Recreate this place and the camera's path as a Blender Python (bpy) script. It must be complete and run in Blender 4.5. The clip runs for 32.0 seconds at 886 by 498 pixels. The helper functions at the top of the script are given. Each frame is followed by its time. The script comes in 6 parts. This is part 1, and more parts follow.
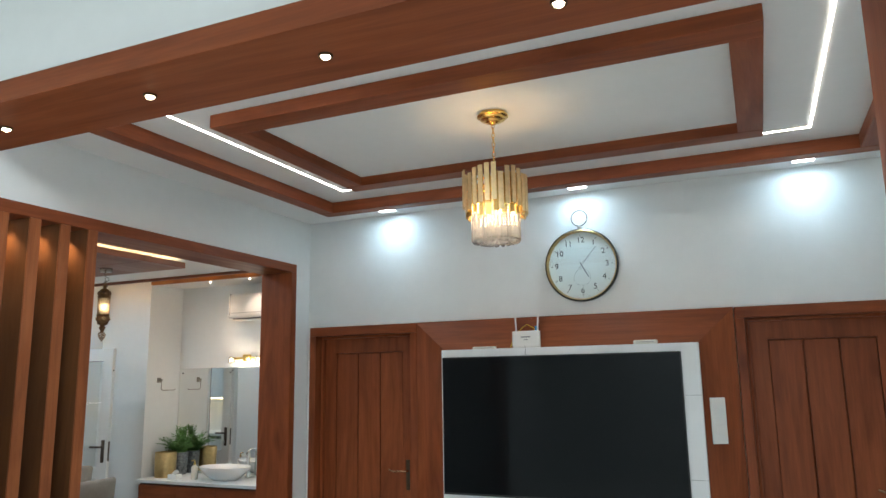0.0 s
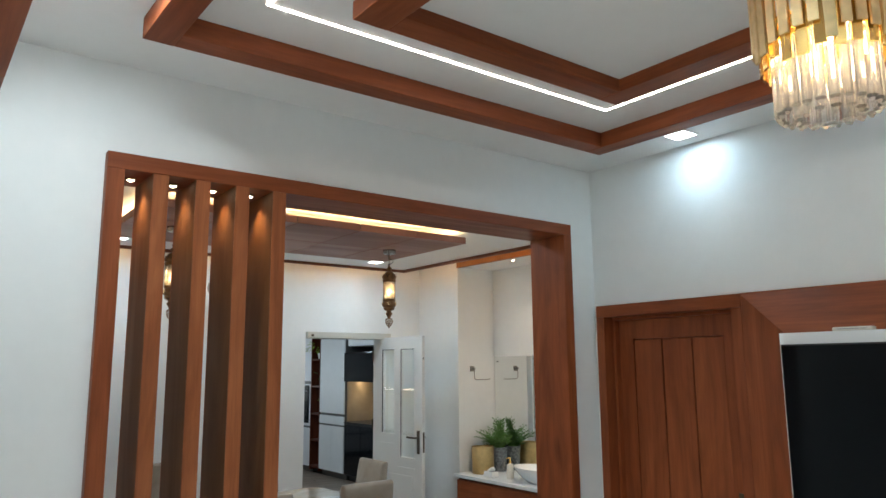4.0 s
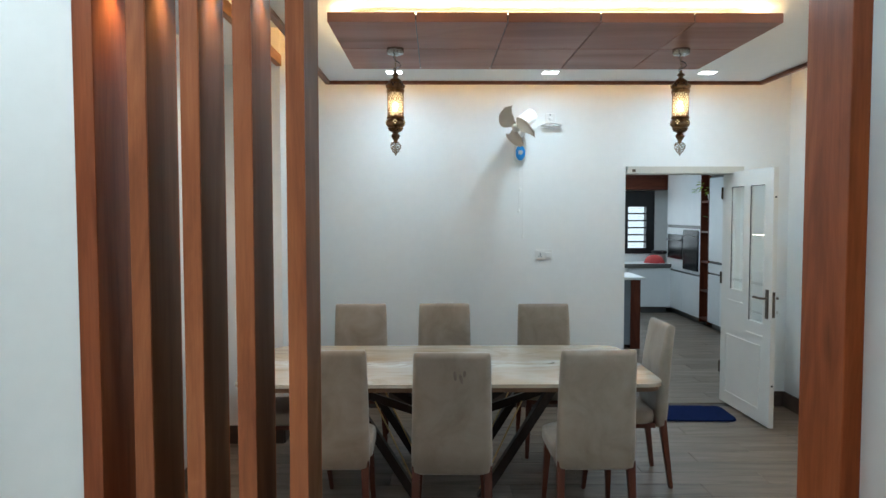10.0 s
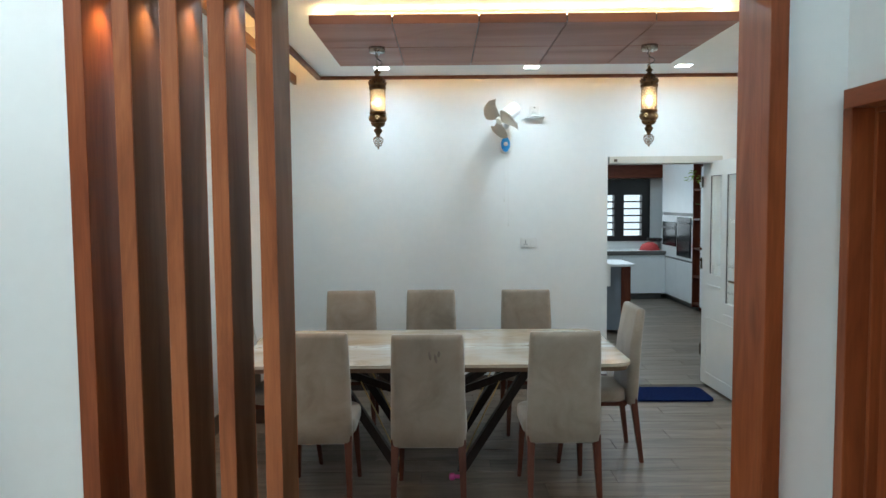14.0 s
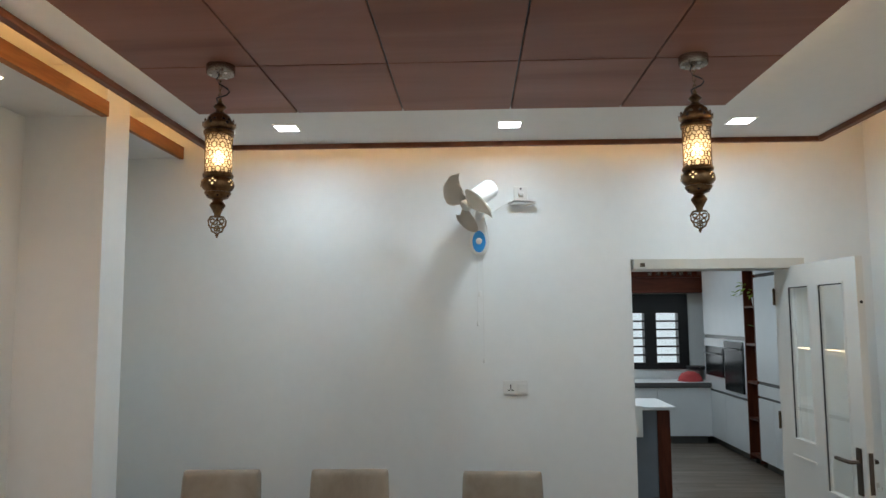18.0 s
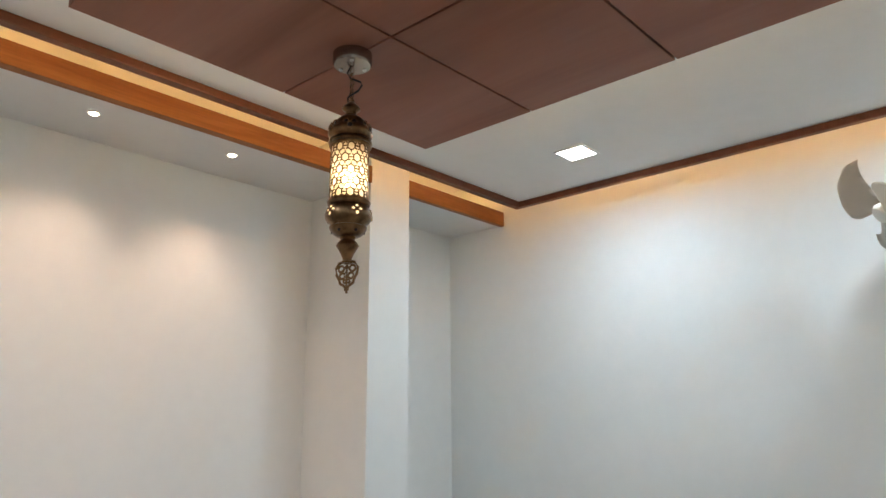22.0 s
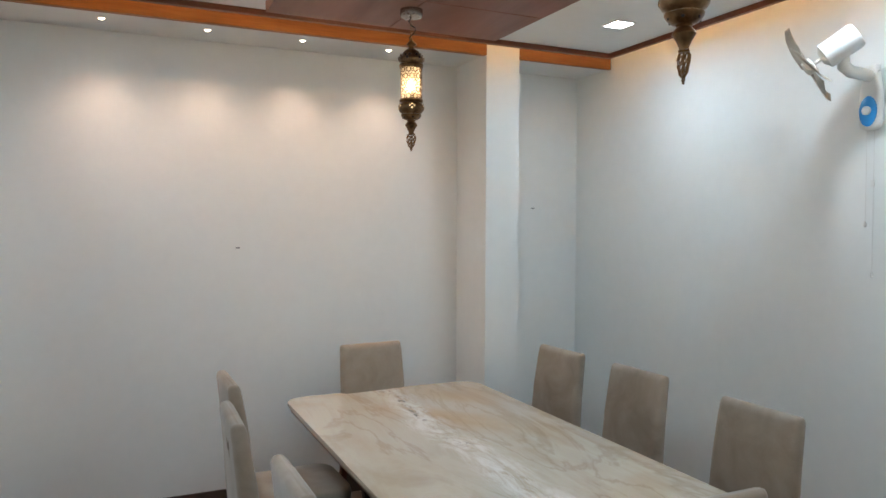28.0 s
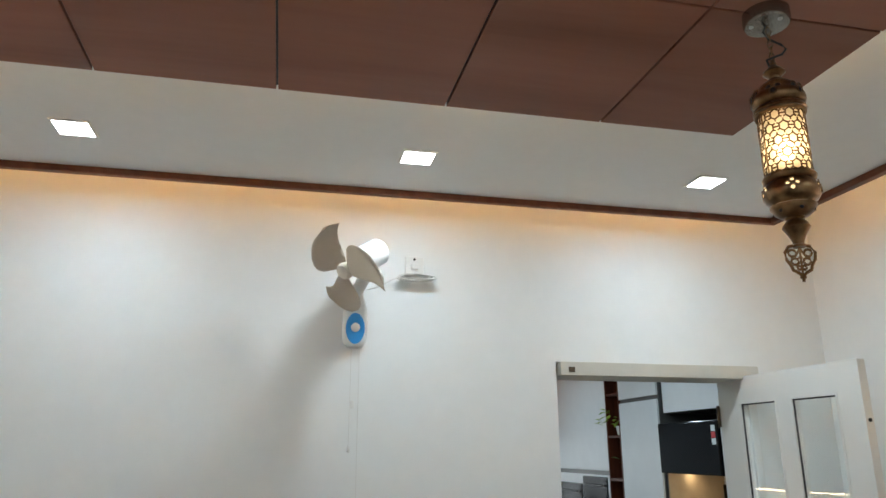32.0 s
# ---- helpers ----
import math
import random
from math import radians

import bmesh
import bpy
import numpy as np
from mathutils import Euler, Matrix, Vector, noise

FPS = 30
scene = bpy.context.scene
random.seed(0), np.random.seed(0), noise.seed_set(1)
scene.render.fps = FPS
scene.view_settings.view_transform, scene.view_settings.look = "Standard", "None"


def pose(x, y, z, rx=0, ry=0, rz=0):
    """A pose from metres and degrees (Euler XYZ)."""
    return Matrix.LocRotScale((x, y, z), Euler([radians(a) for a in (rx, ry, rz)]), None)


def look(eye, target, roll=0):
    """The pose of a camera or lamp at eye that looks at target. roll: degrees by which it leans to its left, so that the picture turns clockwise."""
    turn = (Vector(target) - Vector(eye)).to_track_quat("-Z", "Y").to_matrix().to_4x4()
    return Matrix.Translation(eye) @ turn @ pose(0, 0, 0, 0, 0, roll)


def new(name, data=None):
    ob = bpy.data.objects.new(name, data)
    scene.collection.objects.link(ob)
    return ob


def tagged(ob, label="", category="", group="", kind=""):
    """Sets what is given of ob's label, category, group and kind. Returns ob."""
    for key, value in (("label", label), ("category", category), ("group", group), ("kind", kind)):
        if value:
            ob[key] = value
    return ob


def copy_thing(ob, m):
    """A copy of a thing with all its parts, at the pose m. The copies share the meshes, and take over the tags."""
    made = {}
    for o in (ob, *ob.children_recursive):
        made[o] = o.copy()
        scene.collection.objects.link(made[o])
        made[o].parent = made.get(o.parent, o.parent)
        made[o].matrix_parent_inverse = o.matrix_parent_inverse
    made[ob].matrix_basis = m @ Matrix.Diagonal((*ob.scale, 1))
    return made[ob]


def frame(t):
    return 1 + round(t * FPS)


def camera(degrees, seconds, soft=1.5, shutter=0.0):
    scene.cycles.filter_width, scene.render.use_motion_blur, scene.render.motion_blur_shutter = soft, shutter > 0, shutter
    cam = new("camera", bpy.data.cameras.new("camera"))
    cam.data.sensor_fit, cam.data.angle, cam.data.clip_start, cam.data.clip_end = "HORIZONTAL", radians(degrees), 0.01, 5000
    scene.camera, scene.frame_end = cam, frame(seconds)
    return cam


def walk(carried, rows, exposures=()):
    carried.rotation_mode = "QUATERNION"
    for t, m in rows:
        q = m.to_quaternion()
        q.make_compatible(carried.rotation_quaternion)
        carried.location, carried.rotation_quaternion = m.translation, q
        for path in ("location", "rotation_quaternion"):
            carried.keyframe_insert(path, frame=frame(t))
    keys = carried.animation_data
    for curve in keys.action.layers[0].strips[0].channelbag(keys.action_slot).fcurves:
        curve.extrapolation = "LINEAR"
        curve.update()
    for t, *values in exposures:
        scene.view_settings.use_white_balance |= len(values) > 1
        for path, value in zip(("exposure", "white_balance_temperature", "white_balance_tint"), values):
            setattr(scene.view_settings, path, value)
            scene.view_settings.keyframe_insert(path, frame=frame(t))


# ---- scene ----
cam = camera(63.85, 32.0)
# seconds, x, y, z, yaw, pitch, roll
ROWS = [
    (0.0, -0.008, 0.172, 1.701, 23.87, 10.15, 0.93),
    (0.5, 0.184, 0.211, 1.718, 27.58, 10.03, 0.95),
    (1.0, 0.261, 0.301, 1.729, 32.55, 9.91, 0.87),
    (1.5, 0.271, 0.473, 1.736, 35.28, 10.0, 0.82),
    (2.0, 0.207, 0.656, 1.742, 37.05, 9.95, 0.78),
    (2.5, 0.093, 0.881, 1.747, 39.52, 9.9, 0.84),
    (3.0, -0.046, 1.099, 1.749, 44.54, 9.81, 0.83),
    (3.5, -0.214, 1.31, 1.746, 48.76, 9.8, 0.59),
    (5.5, -0.714, 2.117, 1.738, 64.07, 6.65, 0.57),
    (6.0, -0.834, 2.298, 1.729, 66.79, 6.13, 0.57),
    (6.5, -0.944, 2.52, 1.733, 71.69, 5.81, 0.63),
    (7.0, -1.112, 2.672, 1.74, 76.75, 5.74, 0.45),
    (7.5, -1.28, 2.801, 1.742, 79.31, 5.83, 0.29),
    (8.0, -1.459, 2.942, 1.729, 81.2, 5.93, 0.25),
    (8.5, -1.525, 3.043, 1.712, 84.23, 4.67, 0.22),
    (9.0, -1.389, 3.093, 1.698, 87.14, 0.57, 0.2),
    (9.5, -1.133, 3.148, 1.695, 88.84, -2.02, 0.08),
    (10.0, -0.9, 3.174, 1.699, 89.36, -2.9, 0.04),
    (10.5, -0.663, 3.197, 1.703, 89.49, -3.14, 0.16),
    (11.0, -0.449, 3.198, 1.705, 89.75, -3.29, 0.17),
    (11.5, -0.273, 3.174, 1.703, 89.85, -3.43, 0.18),
    (12.0, -0.111, 3.204, 1.702, 89.88, -3.41, 0.22),
    (12.5, -0.006, 3.236, 1.7, 89.91, -3.49, 0.26),
    (13.0, -0.079, 3.259, 1.701, 89.9, -3.74, 0.3),
    (13.5, -0.344, 3.289, 1.708, 89.91, -3.79, 0.37),
    (14.0, -0.658, 3.349, 1.707, 90.03, -3.78, 0.48),
    (14.5, -0.974, 3.421, 1.706, 89.79, -3.41, 0.54),
    (15.0, -1.252, 3.46, 1.71, 90.05, -2.38, 0.43),
    (15.5, -1.487, 3.48, 1.716, 90.33, 0.6, 0.22),
    (17.5, -2.481, 3.765, 1.739, 91.78, 4.96, 0.25),
    (18.0, -2.715, 3.856, 1.754, 92.31, 5.53, 0.35),
    (18.5, -2.952, 3.91, 1.769, 95.38, 6.89, 0.25),
    (19.0, -3.141, 3.996, 1.782, 97.12, 10.12, 0.09),
    (19.5, -3.377, 4.065, 1.782, 97.67, 12.84, 0.18),
    (20.0, -3.572, 4.142, 1.775, 101.25, 13.66, 0.27),
    (20.5, -3.796, 4.135, 1.776, 105.85, 13.96, 0.37),
    (21.0, -3.954, 4.14, 1.774, 111.92, 14.08, 0.39),
    (21.5, -4.09, 4.18, 1.766, 125.23, 14.19, 0.2),
    (22.0, -4.136, 4.256, 1.733, 132.34, 13.95, 0.34),
    (22.5, -4.152, 4.372, 1.737, 135.35, 10.4, -0.22),
    (23.0, -4.143, 4.55, 1.741, 137.76, 5.79, -0.21),
    (23.5, -4.172, 4.766, 1.74, 141.12, 3.2, -0.14),
    (24.0, -4.165, 4.956, 1.737, 146.51, 0.39, -0.24),
    (24.5, -4.121, 5.165, 1.73, 150.17, -0.89, -0.42),
    (25.0, -4.113, 5.387, 1.722, 152.43, -1.82, -0.41),
    (25.5, -4.147, 5.606, 1.714, 154.38, -2.03, -0.45),
    (27.5, -3.99, 6.108, 1.698, 155.5, -1.89, -0.19),
    (28.0, -4.01, 5.978, 1.711, 155.44, -1.98, -0.21),
    (28.5, -4.053, 5.677, 1.732, 154.29, 1.47, -0.48),
    (29.0, -4.112, 5.397, 1.742, 150.528, 9.392, -0.733),
    (29.5, -4.072, 5.08, 1.763, 141.29, 12.25, -0.91),
    (30.0, -4.115, 4.796, 1.75, 125.85, 14.23, -0.7),
    (30.5, -4.071, 4.516, 1.743, 113.28, 15.55, -0.37),
    (31.0, -3.959, 4.19, 1.728, 101.57, 16.02, -0.09),
    (31.5, -3.939, 3.884, 1.716, 92.87, 15.56, 0.06),
    (32.0, -3.994, 3.617, 1.708, 77.47, 15.9, 0.1),
]
# seconds, stops, kelvin, tint
EXPOSURES = [(0.0, 0.0, 6400, 10), (3.0, 0.0, 6450, 10), (6.0, -0.05, 6500, 10), (7.0, 0.13, 6350, 9), (8.0, 0.12, 6150, 7), (9.0, 0.2, 6050, 6), (10.0, 0.25, 6100, 6), (12.0, 0.3, 6400, 8),
             (14.0, 0.35, 6150, 5), (15.0, 0.4, 5900, 1), (15.5, 0.4, 5850, 1), (17.5, -0.05, 6300, 10), (18.0, -0.2, 6550, 10), (19.0, -0.35, 6750, 10), (20.0, -0.3, 6750, 10),
             (21.0, 0.18, 6550, 10), (22.0, 0.2, 6400, 10), (24.0, 0.38, 6250, 10), (25.0, 0.42, 6200, 10), (28.0, 0.12, 6300, 10), (29.0, 0.05, 6350, 10), (30.0, 0.02, 6400, 10),
             (31.0, -0.05, 6500, 10), (32.0, 0.0, 6650, 10)]
walk(cam, [(t, pose(x, y, z, 90 + pitch, roll, yaw)) for t, x, y, z, yaw, pitch, roll in ROWS], EXPOSURES)

# ---------------------------------------------------------------- world and exposure
world = bpy.data.worlds.new("world")
scene.world = world
world.use_nodes = True
wt = world.node_tree
sky = wt.nodes.new("ShaderNodeTexSky")
sky.sky_type = "NISHITA"
sky.sun_disc = False
sky.sun_elevation, sky.sun_rotation = radians(35), radians(120)
wt.links.new(sky.outputs[0], wt.nodes["Background"].inputs[0])
wt.nodes["Background"].inputs[1].default_value = 0.08

COOL = (0.76, 0.90, 1.0)
DAYWHITE = (0.79, 0.935, 1.0)
AMBER = (1.0, 0.53, 0.18)


# ---------------------------------------------------------------- materials
def nodes_of(name):
    m = bpy.data.materials.new(name)
    m.use_nodes = True
    t = m.node_tree
    return m, t, t.nodes["Principled BSDF"]


def ramp(t, fac, stops):
    r = t.nodes.new("ShaderNodeValToRGB")
    r.color_ramp.elements[0].position, r.color_ramp.elements[0].color = stops[0][0], (*stops[0][1], 1)
    r.color_ramp.elements[1].position, r.color_ramp.elements[1].color = stops[-1][0], (*stops[-1][1], 1)
    for p, c in stops[1:-1]:
        e = r.color_ramp.elements.new(p)
        e.color = (*c, 1)
    t.links.new(fac, r.inputs[0])
    return r.outputs[0]


def coords(t, scale, shift=True):
    """Object coordinates, scaled, and shifted by a random step for each object."""
    c = t.nodes.new("ShaderNodeTexCoord")
    m = t.nodes.new("ShaderNodeMapping")
    m.inputs["Scale"].default_value = scale
    t.links.new(c.outputs["Object"], m.inputs["Vector"])
    if shift:
        o = t.nodes.new("ShaderNodeObjectInfo")
        k = t.nodes.new("ShaderNodeMath")
        k.operation = "MULTIPLY"
        k.inputs[1].default_value = 37.0
        t.links.new(o.outputs["Random"], k.inputs[0])
        t.links.new(k.outputs[0], m.inputs["Location"])
    return m.outputs[0]


def noise_tex(t, vec, scale, detail=4.0, rough=0.55, distort=0.0):
    n = t.nodes.new("ShaderNodeTexNoise")
    n.inputs["Scale"].default_value, n.inputs["Detail"].default_value = scale, detail
    n.inputs["Roughness"].default_value, n.inputs["Distortion"].default_value = rough, distort
    t.links.new(vec, n.inputs["Vector"])
    return n.outputs[0]


def mixed(t, fac, a, b, mode="MIX"):
    m = t.nodes.new("ShaderNodeMix")
    m.data_type, m.blend_type = "RGBA", mode
    if isinstance(fac, (int, float)):
        m.inputs[0].default_value = fac
    else:
        t.links.new(fac, m.inputs[0])
    for v, i in ((a, 6), (b, 7)):
        if isinstance(v, tuple):
            m.inputs[i].default_value = (*v, 1)
        else:
            t.links.new(v, m.inputs[i])
    return m.outputs[2]


def bump(t, p, height, strength=0.2, dist=0.002):
    b = t.nodes.new("ShaderNodeBump")
    b.inputs["Strength"].default_value, b.inputs["Distance"].default_value = strength, dist
    t.links.new(height, b.inputs["Height"])
    t.links.new(b.outputs[0], p.inputs["Normal"])


def plain(name, colour, rough=0.5, metal=0.0, vary=0.12, scale=6.0, relief=0.0, coat=0.0):
    m, t, p = nodes_of(name)
    v = coords(t, (1, 1, 1))
    n = noise_tex(t, v, scale, 5)
    lo = tuple(c * (1 - vary) for c in colour)
    hi = tuple(min(1, c * (1 + vary)) for c in colour)
    t.links.new(ramp(t, n, ((0.3, lo), (0.7, hi))), p.inputs["Base Color"])
    p.inputs["Roughness"].default_value, p.inputs["Metallic"].default_value = rough, metal
    p.inputs["Coat Weight"].default_value = coat
    if relief:
        bump(t, p, noise_tex(t, v, 260.0, 3), relief, 0.001)
    return m


def paint(name, colour, relief=0.12):
    """Rolled emulsion paint on plaster: faint blotches and a fine orange-peel."""
    m, t, p = nodes_of(name)
    v = coords(t, (1, 1, 1), False)
    big = noise_tex(t, v, 0.9, 3)
    fine = noise_tex(t, v, 14.0, 4)
    a = ramp(t, big, ((0.25, tuple(c * 0.965 for c in colour)), (0.75, colour)))
    b = ramp(t, fine, ((0.3, (0.975, 0.975, 0.975)), (0.7, (1.0, 1.0, 1.0))))
    t.links.new(mixed(t, 1.0, a, b, "MULTIPLY"), p.inputs["Base Color"])
    p.inputs["Roughness"].default_value = 0.48
    p.inputs["Specular IOR Level"].default_value = 0.35
    bump(t, p, noise_tex(t, v, 320.0, 2), relief, 0.0008)
    return m


def wood(name, dark, mid, light, axis, rough=0.46, grain=1.0, coat=0.0, knots=True, fine_mix=0.5):
    """Polished timber whose grain runs along one axis, with broad figure, pores and a few knots."""
    m, t, p = nodes_of(name)
    s = {"x": (0.16, 1, 1), "y": (1, 0.16, 1), "z": (1, 1, 0.16)}[axis]
    s2 = {"x": (0.05, 1, 1), "y": (1, 0.05, 1), "z": (1, 1, 0.05)}[axis]
    v, v2 = coords(t, s), coords(t, s2)
    figure = noise_tex(t, v, 5.0 * grain, 4, 0.6, 1.6)
    pores = noise_tex(t, v2, 120.0 * grain, 3, 0.6)
    base = ramp(t, figure, ((0.28, dark), (0.5, mid), (0.74, light)))
    fine = ramp(t, pores, ((0.32, (0.72, 0.68, 0.66)), (0.62, (1.0, 1.0, 1.0))))
    col = mixed(t, fine_mix, base, fine, "MULTIPLY")
    wv = t.nodes.new("ShaderNodeTexWave")
    wv.wave_type, wv.rings_direction = "RINGS", axis.upper()
    wv.inputs["Scale"].default_value, wv.inputs["Distortion"].default_value = 7.0 * grain, 7.0
    wv.inputs["Detail"].default_value, wv.inputs["Detail Scale"].default_value = 3.0, 1.2
    t.links.new(v, wv.inputs["Vector"])
    rings = ramp(t, wv.outputs["Fac"], ((0.0, (0.66, 0.60, 0.56)), (0.45, (1.0, 1.0, 1.0))))
    col = mixed(t, 0.24 if knots else 0.04, col, rings, "MULTIPLY")
    if knots:
        kv = coords(t, {"x": (0.45, 1, 1), "y": (1, 0.45, 1), "z": (1, 1, 0.45)}[axis])
        vo = t.nodes.new("ShaderNodeTexVoronoi")
        vo.inputs["Scale"].default_value = 2.3
        t.links.new(kv, vo.inputs["Vector"])
        spot = ramp(t, vo.outputs["Distance"], ((0.02, (0.35, 0.3, 0.28)), (0.10, (1.0, 1.0, 1.0))))
        col = mixed(t, 0.6, col, spot, "MULTIPLY")
    t.links.new(col, p.inputs["Base Color"])
    r = ramp(t, figure, ((0.3, (rough + 0.06,) * 3), (0.7, (rough - 0.05,) * 3)))
    t.links.new(r, p.inputs["Roughness"])
    p.inputs["Specular IOR Level"].default_value = 0.24
    p.inputs["Coat Weight"].default_value = coat
    p.inputs["Coat Roughness"].default_value = 0.25
    bump(t, p, pores, 0.08, 0.0006)
    return m


def glow(name, colour, strength):
    m = bpy.data.materials.new(name)
    m.use_nodes = True
    t = m.node_tree
    t.nodes.remove(t.nodes["Principled BSDF"])
    e = t.nodes.new("ShaderNodeEmission")
    e.inputs[0].default_value, e.inputs[1].default_value = (*colour, 1), strength
    t.links.new(e.outputs[0], t.nodes["Material Output"].inputs[0])
    return m


def glass(name, colour=(1, 1, 1), rough=0.02, ior=1.45):
    m, t, p = nodes_of(name)
    p.inputs["Base Color"].default_value = (*colour, 1)
    p.inputs["Transmission Weight"].default_value = 1.0
    p.inputs["Roughness"].default_value, p.inputs["IOR"].default_value = rough, ior
    return m


WALL = paint("wall paint", (0.84, 0.845, 0.828))
CEIL = paint("ceiling paint", (0.83, 0.82, 0.80), 0.05)
TD, TM, TL = (0.166, 0.038, 0.012), (0.246, 0.061, 0.019), (0.316, 0.087, 0.029)
TEAK = {a: wood("teak along " + a, TD, TM, TL, a) for a in "xyz"}
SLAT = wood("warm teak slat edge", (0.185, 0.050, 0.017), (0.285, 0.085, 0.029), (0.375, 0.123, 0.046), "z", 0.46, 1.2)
HONEY = wood("honey-coloured teak", (0.27, 0.100, 0.032), (0.36, 0.145, 0.047), (0.44, 0.190, 0.066), "x")
DARK = (0.225, 0.086, 0.050), (0.285, 0.112, 0.067), (0.345, 0.142, 0.090)
MAHOGANY = {a: wood("dark red kitchen timber along " + a, (0.075, 0.018, 0.009), (0.115, 0.029, 0.014), (0.160, 0.044, 0.021), a, 0.4) for a in "xyz"}
LAMINATE = wood("walnut laminate", *DARK, "y", 0.42, 0.35, 0.0, False, 0.16)
LAMINATE.node_tree.nodes["Principled BSDF"].inputs["Specular IOR Level"].default_value = 0.2
SLATSIDE = wood("dark brown slat side", (0.092, 0.033, 0.011), (0.128, 0.048, 0.016), (0.172, 0.067, 0.023), "z", 0.55, 1.0, 0.0, False, 0.35)
SLATSIDE.node_tree.nodes["Principled BSDF"].inputs["Specular IOR Level"].default_value = 0.18
TRIM = wood("dark trim timber", (0.10, 0.034, 0.018), (0.15, 0.052, 0.027), (0.20, 0.072, 0.038), "x", 0.4)
LEG = wood("mahogany chair leg", (0.075, 0.022, 0.013), (0.115, 0.035, 0.020), (0.16, 0.05, 0.028), "z", 0.36, 1.4, 0.2, False)
BLACKWOOD = wood("near-black table leg", (0.018, 0.012, 0.010), (0.028, 0.018, 0.015), (0.042, 0.028, 0.022), "z", 0.4, 1.2, 0.1, False)
WHITE = plain("white lacquer", (0.78, 0.79, 0.79), 0.42, 0, 0.02)
ENAMEL = plain("white enamelled door", (0.76, 0.745, 0.71), 0.34, 0, 0.03, 3.0)
FRAMEPAINT = plain("cream grey frame paint", (0.60, 0.57, 0.50), 0.42, 0, 0.05, 5.0)
FRIDGE = plain("glossy black enamel", (0.004, 0.0045, 0.007), 0.10, 0, 0.05, 2.0)
FRIDGE.node_tree.nodes["Principled BSDF"].inputs["Specular IOR Level"].default_value = 0.25
PLASTIC = plain("white plastic", (0.78, 0.77, 0.74), 0.35, 0, 0.03)
CREAM = plain("aged cream plastic", (0.70, 0.66, 0.58), 0.42, 0, 0.06)
BLUE = plain("sky blue plastic", (0.03, 0.30, 0.72), 0.3, 0, 0.05)
GREYMARK = plain("grey printed mark", (0.25, 0.25, 0.26), 0.5, 0, 0.05)
BLACK = plain("black plastic", (0.012, 0.012, 0.013), 0.35, 0, 0.1)
SCREEN = plain("black screen glass", (0.005, 0.006, 0.007), 0.08, 0, 0.05, 2.0)
SCREEN.node_tree.nodes["Principled BSDF"].inputs["Specular IOR Level"].default_value = 0.14
GOLD = plain("polished gold plate", (0.86, 0.58, 0.20), 0.22, 1.0, 0.10, 9.0)
BRUSHED = plain("brushed champagne gold plate", (0.84, 0.64, 0.34), 0.45, 0.95, 0.10, 40.0)
BRASS = plain("satin brass pot", (0.62, 0.44, 0.20), 0.30, 1.0, 0.12, 20.0)
ANTIQUE = plain("antique bronze", (0.205, 0.120, 0.060), 0.28, 1.0, 0.5, 30.0, 0.25)
FRET = plain("dark bronze fretwork", (0.075, 0.042, 0.020), 0.45, 0.8, 0.3, 30.0)
PLATE = plain("dull nickel plate", (0.30, 0.26, 0.22), 0.24, 1.0, 0.15, 18.0)
STEEL = plain("satin steel", (0.62, 0.60, 0.57), 0.28, 1.0, 0.06, 30.0)
NICKEL = plain("aged nickel lever", (0.30, 0.27, 0.23), 0.33, 1.0, 0.15, 25.0)
BRONZE = plain("dark bronze handle", (0.13, 0.10, 0.08), 0.3, 1.0, 0.15, 25.0)
COPPER = plain("polished copper-brown lever", (0.50, 0.30, 0.18), 0.25, 1.0, 0.1)
CHROME = plain("chrome", (0.80, 0.80, 0.80), 0.08, 1.0, 0.02)
CERAMIC = plain("white glazed ceramic", (0.82, 0.82, 0.81), 0.12, 0, 0.02, 4.0, 0, 0.3)
QUARTZ = plain("white quartz worktop", (0.74, 0.76, 0.76), 0.38, 0, 0.04, 30.0)
GREYTRIM = plain("grey handle profile", (0.13, 0.125, 0.12), 0.4, 0.3, 0.1)
JOINT = plain("brown tile joint", (0.085, 0.066, 0.052), 0.7, 0, 0.2, 12.0)
# Cream darkened so the colour holds the blades' backlit shade.
BLADE = plain("shaded cream fan blade", (0.50, 0.435, 0.36), 0.5, 0, 0.06, 8.0)
OVENGLASS = plain("black oven glass", (0.006, 0.007, 0.008), 0.22, 0, 0.05, 2.0)
OVENGLASS.node_tree.nodes["Principled BSDF"].inputs["Specular IOR Level"].default_value = 0.12
SKIRT = plain("dark skirting tile", (0.060, 0.040, 0.032), 0.35, 0, 0.3, 12.0)
RUGBLUE = plain("navy tufted cotton", (0.006, 0.014, 0.062), 0.95, 0, 0.45, 60.0, 0.9)
RUGBLUE.node_tree.nodes["Principled BSDF"].inputs["Specular IOR Level"].default_value = 0.05
PINK = plain("pink plastic toy", (0.75, 0.10, 0.35), 0.4, 0, 0.05)
RED = plain("red mesh cover", (0.62, 0.06, 0.06), 0.6, 0, 0.25, 60.0)
LEAF = plain("fern leaf", (0.120, 0.255, 0.060), 0.5, 0, 0.45, 25.0)
VINE = plain("yellow-green vine leaf", (0.26, 0.36, 0.03), 0.5, 0, 0.4, 25.0)
SOIL = plain("dark potting soil", (0.03, 0.022, 0.016), 0.9, 0, 0.4, 60.0)
CABLE = plain("white cable", (0.72, 0.71, 0.68), 0.45, 0, 0.05)
YELLOW = plain("yellow fibre cable", (0.75, 0.48, 0.02), 0.45, 0, 0.05)
BLACKWIRE = plain("black cable", (0.012, 0.011, 0.010), 0.5, 0, 0.1)
